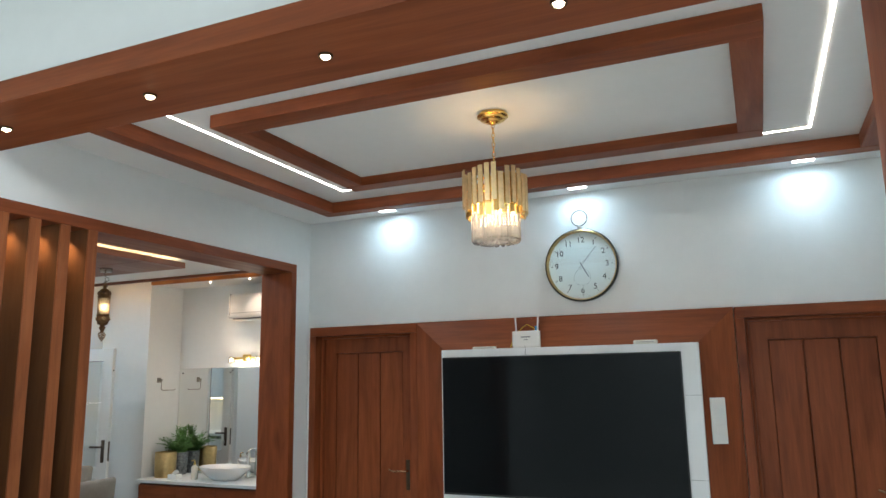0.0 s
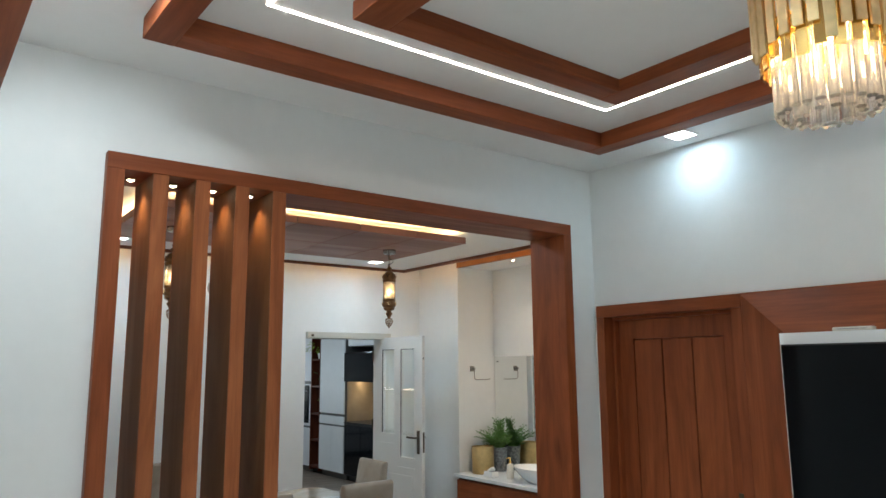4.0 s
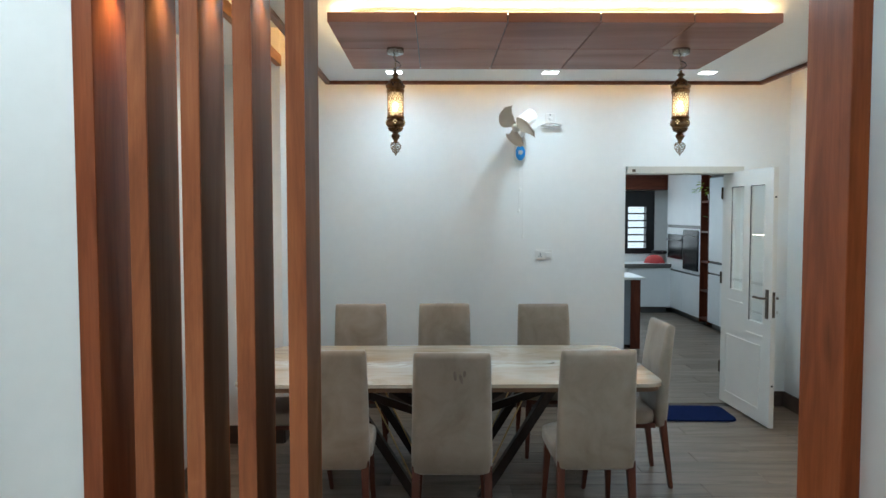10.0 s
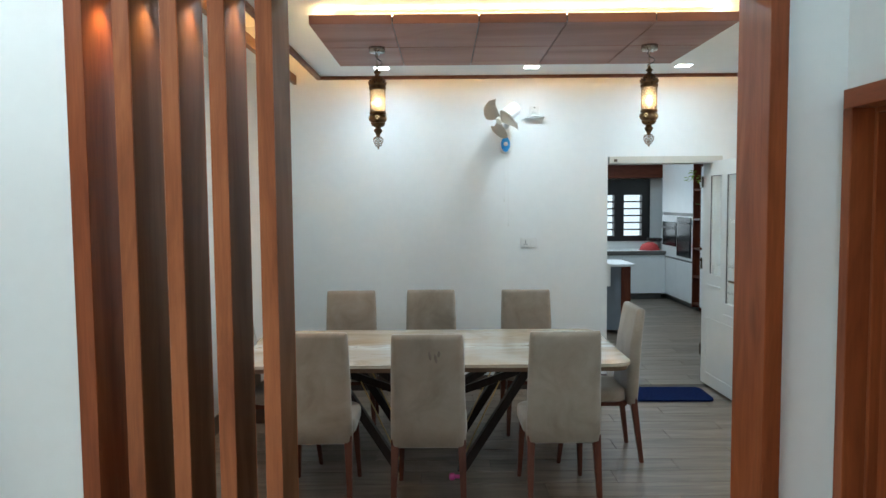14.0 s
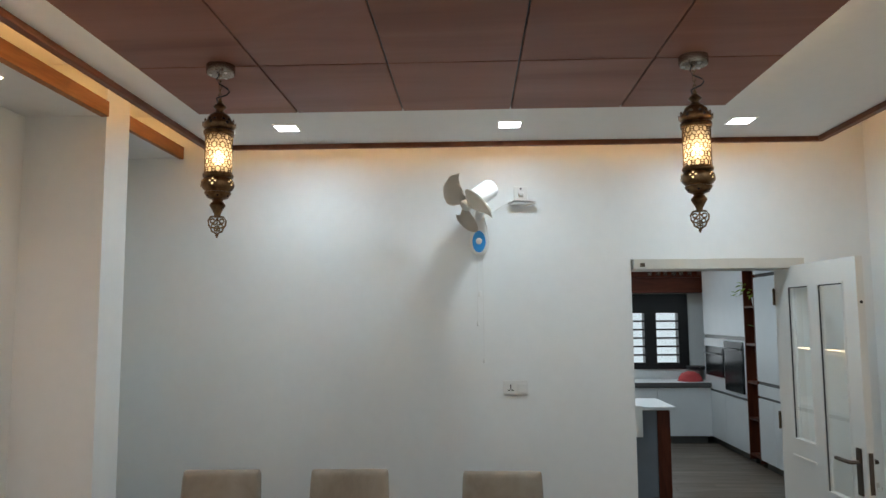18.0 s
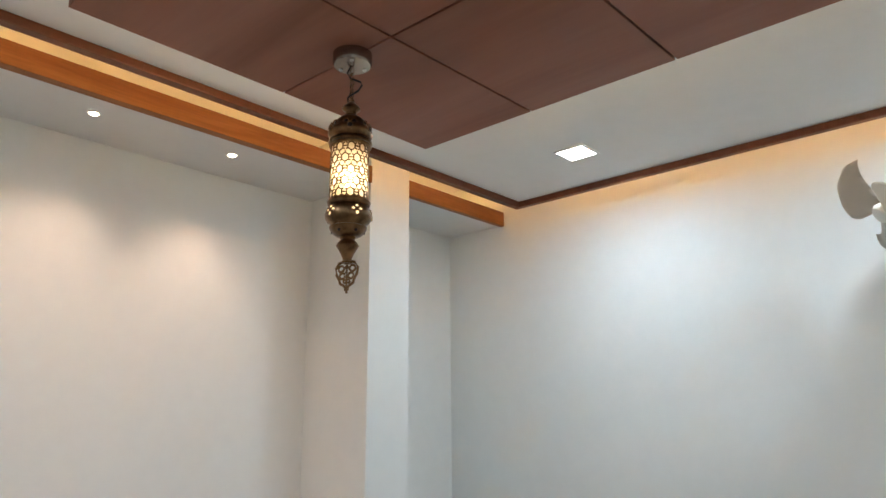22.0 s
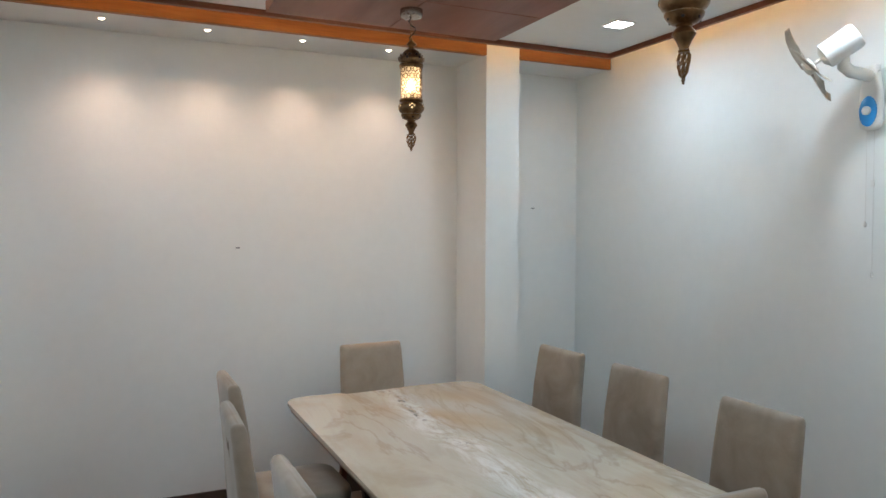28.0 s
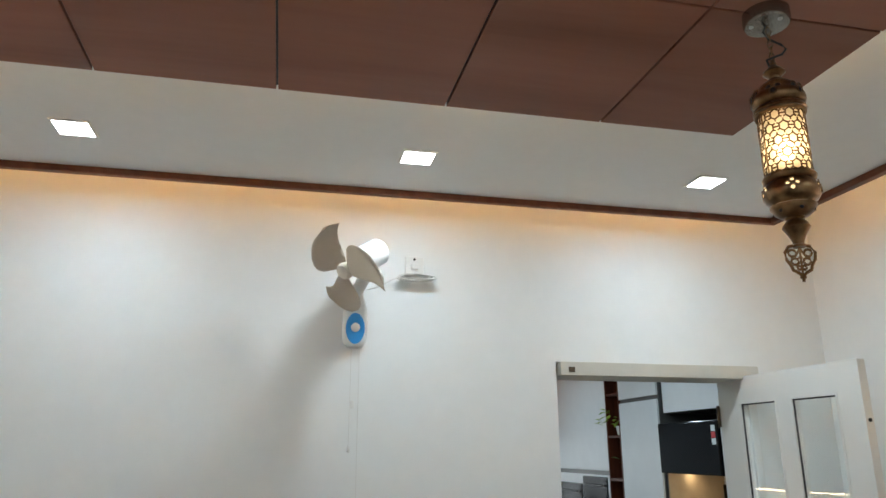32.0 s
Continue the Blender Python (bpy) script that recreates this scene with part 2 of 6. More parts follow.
RUST = plain("hinge metal", (0.10, 0.075, 0.05), 0.45, 0.8, 0.3, 30.0)
MARK = plain("rubbed suede mark", (0.20, 0.155, 0.125), 0.9, 0, 0.2, 40.0)
PAPER = plain("clock paper face", (0.80, 0.81, 0.79), 0.6, 0, 0.03, 5.0)
INK = plain("black print", (0.015, 0.015, 0.018), 0.6, 0, 0.05)
ISLAND = plain("grey-blue island laminate", (0.20, 0.23, 0.27), 0.35, 0, 0.06)
MIRROR = plain("silvered mirror", (0.86, 0.88, 0.87), 0.01, 1.0, 0.0)

PANE = glass("clear window glass", (0.97, 1.0, 0.99), 0.0, 1.45)
FROST = glass("door glass", (0.97, 1.0, 0.99), 0.02, 1.65)
L_COOL = glow("cool white panel light", (0.86, 0.95, 1.0), 16.0)
L_LED = glow("white led line", (1.0, 0.92, 0.80), 20.0)
L_COVE = glow("warm cove led", AMBER, 16.0)
L_SOFFIT = glow("dim warm soffit led", AMBER, 9.0)
L_PANEL = glow("warm white panel led", (1.0, 0.72, 0.34), 30.0)
L_STUD = glow("self-lit stud", (1.0, 0.74, 0.36), 1.6)
L_SHELF = glow("warm under-shelf led", (1.0, 0.74, 0.42), 14.0)
L_COUNTER = glow("warm under-cupboard led", (1.0, 0.76, 0.46), 19.0)
L_SPOT = glow("warm spot bulb", (1.0, 0.80, 0.52), 22.0)
L_BULB = glow("filament bulb", (1.0, 0.70, 0.34), 24.0)
L_DAY = glow("bright sky beyond the kitchen window", (0.80, 0.92, 1.0), 1.0)


def fabric():
    m, t, p = nodes_of("taupe suede upholstery")
    v = coords(t, (1, 1, 1))
    big = noise_tex(t, v, 5.0, 4, 0.6, 0.5)
    fine = noise_tex(t, v, 420.0, 2)
    base = ramp(t, big, ((0.25, (0.255, 0.203, 0.155)), (0.5, (0.335, 0.274, 0.216)), (0.75, (0.400, 0.336, 0.272))))
    t.links.new(mixed(t, 0.35, base, ramp(t, fine, ((0.3, (0.7, 0.7, 0.7)), (0.7, (1, 1, 1)))), "MULTIPLY"), p.inputs["Base Color"])
    p.inputs["Roughness"].default_value = 0.9
    p.inputs["Sheen Weight"].default_value = 0.35
    p.inputs["Specular IOR Level"].default_value = 0.2
    bump(t, p, fine, 0.35, 0.0012)
    return m


def marble():
    """Beige marble: long soft streaks, a few brown veins and a broken white seam with grey crystals."""
    m, t, p = nodes_of("beige brown streaked marble")
    v = coords(t, (1.0, 0.22, 1.0), False)
    flow = noise_tex(t, v, 3.0, 7, 0.62, 1.1)
    cloud = noise_tex(t, coords(t, (1.0, 0.5, 1.0), False), 1.1, 4, 0.5, 0.6)
    base = ramp(t, flow, ((0.26, (0.39, 0.30, 0.215)), (0.40, (0.52, 0.45, 0.37)), (0.52, (0.60, 0.55, 0.475)), (0.66, (0.55, 0.49, 0.415)), (0.80, (0.65, 0.61, 0.545))))
    tint = ramp(t, cloud, ((0.34, (0.84, 0.67, 0.47)), (0.50, (1.0, 0.98, 0.94)), (0.75, (0.95, 0.96, 0.95))))
    col = mixed(t, 0.85, base, tint, "MULTIPLY")
    thin = ramp(t, noise_tex(t, v, 2.1, 6, 0.55, 1.6), ((0.476, (0, 0, 0)), (0.5, (0.36, 0.36, 0.36)), (0.524, (0, 0, 0))))
    col = mixed(t, thin, col, (0.30, 0.21, 0.13))
    c = t.nodes.new("ShaderNodeTexCoord")
    sep = t.nodes.new("ShaderNodeSeparateXYZ")
    t.links.new(c.outputs["Object"], sep.inputs[0])
    wob = noise_tex(t, coords(t, (1, 1, 1), False), 1.6, 5, 0.6)
    ad = t.nodes.new("ShaderNodeMath")
    ad.operation = "MULTIPLY_ADD"
    ad.inputs[1].default_value = 0.42
    t.links.new(wob, ad.inputs[0])
    t.links.new(sep.outputs["X"], ad.inputs[2])
    band = ramp(t, ad.outputs[0], ((0.10, (0, 0, 0)), (0.19, (1, 1, 1)), (0.27, (1, 1, 1)), (0.38, (0, 0, 0))))
    broke = ramp(t, noise_tex(t, v, 11.0, 7, 0.72, 1.4), ((0.42, (0, 0, 0)), (0.58, (1, 1, 1))))
    col = mixed(t, mixed(t, 1.0, band, broke, "MULTIPLY"), col, (0.78, 0.76, 0.72))
    grey = ramp(t, noise_tex(t, coords(t, (1.0, 0.6, 1.0), False), 30.0, 3, 0.5, 1.0), ((0.52, (0, 0, 0)), (0.58, (1, 1, 1))))
    patch = ramp(t, noise_tex(t, coords(t, (1, 1, 1), False), 2.4, 2), ((0.48, (0, 0, 0)), (0.58, (1, 1, 1))))
    core = ramp(t, ad.outputs[0], ((0.20, (0, 0, 0)), (0.215, (1, 1, 1)), (0.245, (1, 1, 1)), (0.26, (0, 0, 0))))
    spots = mixed(t, 1.0, mixed(t, 1.0, grey, core, "MULTIPLY"), patch, "MULTIPLY")
    col = mixed(t, spots, col, (0.15, 0.145, 0.14))
    t.links.new(col, p.inputs["Base Color"])
    p.inputs["Roughness"].default_value = 0.12
    p.inputs["Coat Weight"].default_value = 0.3
    p.inputs["Coat Roughness"].default_value = 0.06
    return m


def plank_tile():
    m, t, p = nodes_of("grey-brown wood-look tile")
    v = coords(t, (1.0, 0.10, 1.0))
    v2 = coords(t, (1.0, 0.05, 1.0))
    figure = noise_tex(t, v, 9.0, 6, 0.65, 1.2)
    streak = noise_tex(t, v2, 60.0, 4, 0.6)
    base = ramp(t, figure, ((0.28, (0.120, 0.088, 0.064)), (0.5, (0.182, 0.140, 0.106)), (0.72, (0.252, 0.200, 0.156))))
    col = mixed(t, 0.7, base, ramp(t, streak, ((0.3, (0.72, 0.70, 0.68)), (0.65, (1, 1, 1)))), "MULTIPLY")
    o = t.nodes.new("ShaderNodeObjectInfo")
    tone = ramp(t, o.outputs["Random"], ((0.0, (0.84, 0.83, 0.82)), (1.0, (1.08, 1.06, 1.04))))
    t.links.new(mixed(t, 1.0, col, tone, "MULTIPLY"), p.inputs["Base Color"])
    r = ramp(t, figure, ((0.3, (0.46,) * 3), (0.7, (0.36,) * 3)))
    t.links.new(r, p.inputs["Roughness"])
    bump(t, p, streak, 0.10, 0.001)
    return m


def crystal():
    """Cut crystal: clear and glossy, with milky facets that catch the light."""
    m, t, p = nodes_of("crystal prism")
    p.inputs["Transmission Weight"].default_value = 1.0
    p.inputs["Roughness"].default_value, p.inputs["IOR"].default_value = 0.05, 1.5
    a, mix = t.nodes.new("ShaderNodeBsdfTranslucent"), t.nodes.new("ShaderNodeMixShader")
    a.inputs[0].default_value = (0.95, 0.94, 0.92, 1)
    mix.inputs[0].default_value = 0.16
    t.links.new(p.outputs[0], mix.inputs[1])
    t.links.new(a.outputs[0], mix.inputs[2])
    t.links.new(mix.outputs[0], t.nodes["Material Output"].inputs[0])
    return m


def floor_tile():
    """Pale polished tile with faint clouds, bright to bounce light from unseen floors."""
    m, t, p = nodes_of("pale bounce tile")
    v = coords(t, (1, 1, 1), False)
    c = ramp(t, noise_tex(t, v, 2.5, 5, 0.6, 1.0), ((0.3, (0.66, 0.645, 0.61)), (0.7, (0.75, 0.74, 0.71))))
    t.links.new(c, p.inputs["Base Color"])
    p.inputs["Roughness"].default_value = 0.22
    return m


def amber_glass():
    """Thin coloured glass: lets the bulb show through and glows where the light falls on it."""
    m = bpy.data.materials.new("amber lantern glass")
    m.use_nodes = True
    t = m.node_tree
    t.nodes.remove(t.nodes["Principled BSDF"])
    a, b, mix = t.nodes.new("ShaderNodeBsdfTranslucent"), t.nodes.new("ShaderNodeBsdfTransparent"), t.nodes.new("ShaderNodeMixShader")
    v = coords(t, (1, 1, 1))
    n = noise_tex(t, v, 30.0, 2)
    c = ramp(t, n, ((0.35, (0.92, 0.82, 0.68)), (0.65, (0.96, 0.90, 0.80))))
    t.links.new(c, a.inputs[0])
    b.inputs[0].default_value = (1.0, 0.88, 0.68, 1)
    mix.inputs[0].default_value = 0.35
    t.links.new(a.outputs[0], mix.inputs[1])
    t.links.new(b.outputs[0], mix.inputs[2])
    t.links.new(mix.outputs[0], t.nodes["Material Output"].inputs[0])
    return m


SUEDE, MARBLE, TILE, AMBERGLASS, CRYSTAL, PALETILE = fabric(), marble(), plank_tile(), amber_glass(), crystal(), floor_tile()
TABLEEDGE = wood("brown table apron", (0.13, 0.075, 0.045), (0.18, 0.105, 0.065), (0.23, 0.14, 0.09), "y", 0.45, 1.0, 0.0, False)


# ---------------------------------------------------------------- mesh helpers
def box(bm, x0, x1, y0, y1, z0, z1, bevel=0.0, seg=2):
    """Adds one box, its edges rounded by bevel, and returns its vertices."""
    m = Matrix.LocRotScale(((x0 + x1) / 2, (y0 + y1) / 2, (z0 + z1) / 2), None, (abs(x1 - x0), abs(y1 - y0), abs(z1 - z0)))
    vs = bmesh.ops.create_cube(bm, size=1, matrix=m)["verts"]
    if bevel > 0:
        es = list({e for v in vs for e in v.link_edges})
        r = bmesh.ops.bevel(bm, geom=es, offset=bevel, segments=seg, affect="EDGES", profile=0.6)
        return r["verts"]
    return vs


def B(*dims, bevel=0.0, seg=2):
    bm = bmesh.new()
    box(bm, *dims, bevel=bevel, seg=seg)
    return bm


def cyl(bm, r0, r1, z0, z1, seg=24, x=0.0, y=0.0):
    m = Matrix.Translation((x, y, (z0 + z1) / 2))
    return bmesh.ops.create_cone(bm, cap_ends=True, segments=seg, radius1=r0, radius2=r1, depth=z1 - z0, matrix=m)["verts"]


def lathe(profile, seg=32, bm=None, caps=True):
    """A turned body: rings of (radius, height), closed at the ends where the radius is small."""
    bm = bm or bmesh.new()
    rings = []
    for r, z in profile:
        rings.append([bm.verts.new((r * math.cos(2 * math.pi * i / seg), r * math.sin(2 * math.pi * i / seg), z)) for i in range(seg)])
    for a, b in zip(rings, rings[1:]):
        for i in range(seg):
            j = (i + 1) % seg
            bm.faces.new((a[i], a[j], b[j], b[i]))
    if caps:
        bm.faces.new(rings[0][::-1])
        bm.faces.new(rings[-1])
    bmesh.ops.recalc_face_normals(bm, faces=bm.faces)
    return bm


def tube(points, radius, seg=8, bm=None, closed=False):
    """A round bar along the points."""
    bm = bm or bmesh.new()
    pts = [Vector(p) for p in points]
    rings = []
    n = len(pts)
    for i, p in enumerate(pts):
        a = pts[(i - 1) % n] if closed or i else p
        b = pts[(i + 1) % n] if closed or i < n - 1 else p
        d = (b - a).normalized()
        u = d.cross(Vector((0, 0, 1)) if abs(d.z) < 0.95 else Vector((1, 0, 0))).normalized()
        w = d.cross(u)
        rings.append([bm.verts.new(p + radius * (math.cos(2 * math.pi * k / seg) * u + math.sin(2 * math.pi * k / seg) * w)) for k in range(seg)])
    last = n if closed else n - 1
    for i in range(last):
        a, b = rings[i], rings[(i + 1) % n]
        for k in range(seg):
            bm.faces.new((a[k], a[(k + 1) % seg], b[(k + 1) % seg], b[k]))
    if not closed:
        bm.faces.new(rings[0][::-1])
        bm.faces.new(rings[-1])
    bmesh.ops.recalc_face_normals(bm, faces=bm.faces)
    return bm


def moved(bm, m):
    bmesh.ops.transform(bm, matrix=m, verts=bm.verts)
    return bm


def joined(*bms):
    out = bmesh.new()
    for b in bms:
        me = bpy.data.meshes.new("tmp")
        b.to_mesh(me)
        out.from_mesh(me)
        bpy.data.meshes.remove(me)
    return out


def mesh_of(name, bm, material, smooth=None):
    me = bpy.data.meshes.new(name)
    if smooth:
        for f in bm.faces:
            f.smooth = True
        lim = radians(smooth)
        for e in bm.edges:
            e.smooth = len(e.link_faces) == 2 and e.calc_face_angle(0) < lim
    bm.to_mesh(me)
    bm.free()
    me.materials.append(material)
    return me


def part(name, bm, material, parent, label="", smooth=None):
    """Links a bmesh as one mesh object under a thing or a part."""
    ob = new(name, mesh_of(name, bm, material, smooth))
    ob.parent = parent
    if label:
        ob["label"] = label
    return ob


def thing(name, place, label, category, turn=0.0, group=""):
    ob = new(name)
    ob.empty_display_size = 0.1
    ob.matrix_basis = pose(*place, 0, 0, turn)
    return tagged(ob, label, category, group)


def setting(name, bm, material, label, category, smooth=None):
    ob = new(name, mesh_of(name, bm, material, smooth))
    return tagged(ob, label, category, kind="structure")


def boxes(*dims, bevel=0.0):
    bm = bmesh.new()
    for d in dims:
        box(bm, *d, bevel=bevel)
    return bm


def spot(name, place, target, power, colour, angle, blend=0.6, size=0.02):
    d = bpy.data.lights.new(name, "SPOT")
    d.energy, d.color, d.spot_size, d.spot_blend, d.shadow_soft_size = power, colour, radians(angle), blend, size
    ob = new(name, d)
    ob.matrix_basis = look(place, target)
    return ob


def point(name, place, power, colour, size=0.03):
    d = bpy.data.lights.new(name, "POINT")
    d.energy, d.color, d.shadow_soft_size = power, colour, size
    ob = new(name, d)
    ob.location = place
    return ob

# ---------------------------------------------------------------- structure: plan in metres
PX0, PX1 = -3.15, -3.35          # wall between living and dining room
TVY = 4.75                       # television wall
GY0, GY1 = 1.42, 1.62            # wall with the wide portal
BX = -7.045                      # dining back wall
SY = 1.64                        # dining side wall with the row of spots
NY, NX = 6.24, -6.33             # dining wall beside the basin niche
NB = 6.74                        # back of the basin niche
H, SLAB = 2.89, 3.03
OY0, OY1, OZ = 2.066, 4.527, 2.536   # opening between living and dining room
AX0, AX1 = -3.116, -2.220        # outer edges of the first teak door
DX0, DX1 = -0.132, 0.764         # outer edges of the second teak door

setting("wall_partition", boxes((PX1, PX0, GY1, OY0, 0, SLAB), (PX1, PX0, OY1, NB, 0, SLAB), (PX1, PX0, OY0, OY1, OZ, SLAB)), WALL,
        "white painted wall with a wide opening to the dining room", "wall")
setting("wall_television", boxes((PX0, AX0 + 0.008, TVY, TVY + 0.2, 0, SLAB), (AX1 - 0.008, DX0 + 0.008, TVY, TVY + 0.2, 0, SLAB), (DX1 - 0.008, 1.35, TVY, TVY + 0.2, 0, SLAB),
                                 (AX0 + 0.008, AX1 - 0.008, TVY, TVY + 0.2, 2.072, SLAB), (DX0 + 0.008, DX1 - 0.008, TVY, TVY + 0.2, 2.072, SLAB)), WALL,
        "white painted wall above doors and television panel", "wall")
setting("wall_portal", boxes((-3.50, -2.645, GY0, GY1, 0, SLAB), (0.290, 3.2, GY0, GY1, 0, SLAB), (-2.645, 0.290, GY0, GY1, 2.53, SLAB)), WALL,
        "white painted wall round a wide timber portal", "wall")
setting("wall_living_end", boxes((1.35, 1.55, GY1, TVY + 0.2, 0, SLAB)), WALL, "plain white living room wall", "wall")
setting("wall_hall", boxes((-3.70, -3.5, -3.4, GY0, 0, SLAB), (3.2, 3.4, -3.4, GY1, 0, SLAB), (-3.5, 3.2, -3.6, -3.4, 0, SLAB)), WALL,
        "plain white walls of the front hall", "wall")
setting("wall_dining_back", boxes((BX - 0.2, BX, 1.4, 4.82, 0, SLAB), (BX - 0.2, BX, 5.825, NB + 0.2, 0, SLAB), (BX - 0.2, BX, 4.82, 5.825, 2.10, SLAB)), WALL,
        "white painted dining wall with kitchen doorway", "wall")
setting("wall_dining_side", boxes((-6.095, PX1, 1.44, SY, 0, SLAB)), WALL, "white painted dining wall lit by a row of spots", "wall")
setting("wall_dining_corner", boxes((BX, -6.33, 1.44, 1.665, 0, SLAB)), WALL, "short white wall behind the pillar", "wall")
setting("wall_pillar", boxes((-6.33, -6.095, 1.44, 2.055, 0, SLAB)), WALL, "square white painted pillar", "wall")
setting("wall_niche", boxes((BX, NX, NY, NB, 0, SLAB), (BX, PX0, NB, NB + 0.2, 0, SLAB)), WALL, "white painted wall round the basin niche", "wall")

# ceilings
setting("ceiling_living", boxes((PX0, 1.35, GY1, 2.68, H, SLAB), (PX0, 1.35, 3.74, TVY, H, SLAB), (PX0, -2.10, 2.68, 3.74, H, SLAB),
                                (-0.015, 1.35, 2.68, 3.74, H, SLAB), (-2.10, -0.015, 2.68, 3.74, 2.880, SLAB)), CEIL,
        "flat white living room ceiling", "ceiling")
setting("ceiling_hall", boxes((-3.5, 3.2, -3.4, GY0, H, SLAB)), CEIL, "flat white hall ceiling", "ceiling")
setting("ceiling_dining", boxes((BX - 0.2, PX0, 1.44, NB + 0.2, SLAB, SLAB + 0.1)), CEIL, "white dining room ceiling above the tray", "ceiling")
TX0, TX1, TY0, TY1, TZ = -6.835, -3.56, 2.298, 5.878, 2.79
setting("ceiling_tray", boxes((TX0, TX1, TY0, TY1, TZ, TZ + 0.08)), CEIL, "white lowered ceiling tray over the dining room", "ceiling")
setting("ceiling_soffit_side", boxes((-6.095, PX1, SY, 2.03, 2.764, 2.845), (BX, -6.33, 1.665, 2.03, 2.764, 2.845)), CEIL, "white soffit along the spotlit wall", "ceiling")
setting("ceiling_soffit_niche", boxes((NX, PX1, 6.25, NB, 2.79, 2.87)), CEIL, "white soffit over the basin niche", "ceiling")

# timber edges of the dining ceiling
bm = bmesh.new()
for x0, x1, y0, y1 in ((TX0 - 0.03, TX0, TY0 - 0.03, TY1 + 0.03), (TX1, TX1 + 0.03, TY0 - 0.03, TY1 + 0.03), (TX0, TX1, TY0 - 0.03, TY0 + 0.008), (TX0, TX1, TY1 - 0.008, TY1 + 0.03)):
    box(bm, x0, x1, y0, y1, 2.762, 2.818, bevel=0.005)
setting("trim_tray", bm, TRIM, "dark timber edge of the ceiling tray", "trim")
setting("trim_side_beam", boxes((-6.09, PX1, 2.03, 2.070, 2.755, 2.832), bevel=0.003), HONEY, "teak fascia beam beside the pillar", "trim")
setting("trim_side_beam_short", boxes((-7.04, -6.33, 2.03, 2.057, 2.755, 2.832), bevel=0.003), HONEY, "short teak fascia beam by the corner", "trim")
setting("trim_niche_beam", boxes((NX + 0.02, PX1, 6.21, 6.25, 2.78, 2.86), bevel=0.003), HONEY, "teak fascia beam over the basin niche", "trim")

# warm light strips lying on top of the tray and of the soffits
def led_strip(name, bm, material, label):
    ob = thing(name, (0, 0, 0), label, "light strip")
    part("led", bm, material, ob)
    return ob


LZ = TZ + 0.08
bm = boxes((TX0 + 0.008, TX0 + 0.02, TY0 + 0.03, TY1 - 0.03, LZ, LZ + 0.012), (TX0 + 0.04, TX1 - 0.02, TY0 + 0.008, TY0 + 0.02, LZ, LZ + 0.012), (TX0 + 0.04, TX1 - 0.02, TY1 - 0.02, TY1 - 0.008, LZ, LZ + 0.012))
led_strip("cove_light", bm, L_COVE, "warm led strip lying on the ceiling tray")
led_strip("cove_light", boxes((-6.07, PX1 - 0.01, 1.890, 1.902, 2.845, 2.857), (-7.02, -6.35, 1.890, 1.902, 2.845, 2.857)), L_SOFFIT, "warm led strip lying on the side soffit")
led_strip("cove_light", boxes((NX + 0.04, PX1 - 0.01, 6.40, 6.412, 2.87, 2.882)), L_COVE, "warm led strip lying on the niche soffit")

# skirting
SK = 0.133
bm = boxes((BX, BX + 0.012, 1.68, 4.82, 0, SK), (BX, BX + 0.012, 5.825, NY, 0, SK), (BX + 0.012, NX, NY - 0.012, NY, 0, SK),
           (-6.33, BX + 0.012, 1.665, 1.677, 0, SK), (-6.33, -6.095, 2.055, 2.067, 0, SK), (-6.095, -6.083, SY, 2.055, 0, SK),
           (-6.083, PX1, SY, SY + 0.012, 0, SK), (PX1 - 0.012, PX1, SY + 0.012, OY0, 0, SK), (PX1 - 0.012, PX1, OY1, NB, 0, SK),
           (PX0, PX0 + 0.012, GY1, OY0, 0, SK), (PX0, PX0 + 0.012, OY1, TVY, 0, SK), (PX0 + 0.012, -2.65, GY1, GY1 + 0.012, 0, SK))
setting("baseboard", bm, SKIRT, "dark skirting tiles along the walls", "baseboard")


# ---------------------------------------------------------------- timber portal between hall and living room
def recessed_spot(name, place, parent=None, r=0.035, group="", rim=None):
    """A small round recessed spot: ring and bulb, its face at the given height."""
    if parent is None:
        ob = thing(name, place, "small round recessed warm ceiling spot", "spotlight", group=group)
        off = (0, 0, 0)
    else:
        ob, off = parent, place
    m = Matrix.Translation(off)
    ring = part("spot_ring", moved(lathe(((r * 0.7, 0.004), (r * 0.72, -0.004), (r * 0.95, -0.006), (r, -0.002), (r, 0.004)), 24), m), rim or PLASTIC, ob, "", 40)
    bulb = part("spot_bulb", moved(lathe(((r * 0.66, -0.002), (r * 0.6, -0.007), (r * 0.3, -0.010)), 20), m), L_SPOT, ring if parent else ob, "glowing bulb", 40)
    return ob


portal = thing("portal_frame", (0, 0, 0), "wide teak portal frame with recessed spots", "door frame")
PZ = 2.468
part("jamb", B(-2.65, -2.568, 1.39, 1.67, 0, PZ, bevel=0.003), TEAK["z"], portal)
part("jamb", B(0.228, 0.296, 1.39, 1.67, 0, PZ, bevel=0.003), TEAK["z"], portal)
part("header", B(-2.65, 0.296, 1.39, 1.67, PZ, PZ + 0.066, bevel=0.003), TEAK["x"], portal)
for x in (-2.05, -1.468, -0.905, -0.331):
    recessed_spot("spotlight", (x, 1.53, PZ - 0.001), portal, 0.018, rim=RUST)
    spot("portal spot", (x, 1.53, PZ - 0.02), (x, 1.53, 0), 8.0, (1.0, 0.78, 0.5), 75, 0.9)

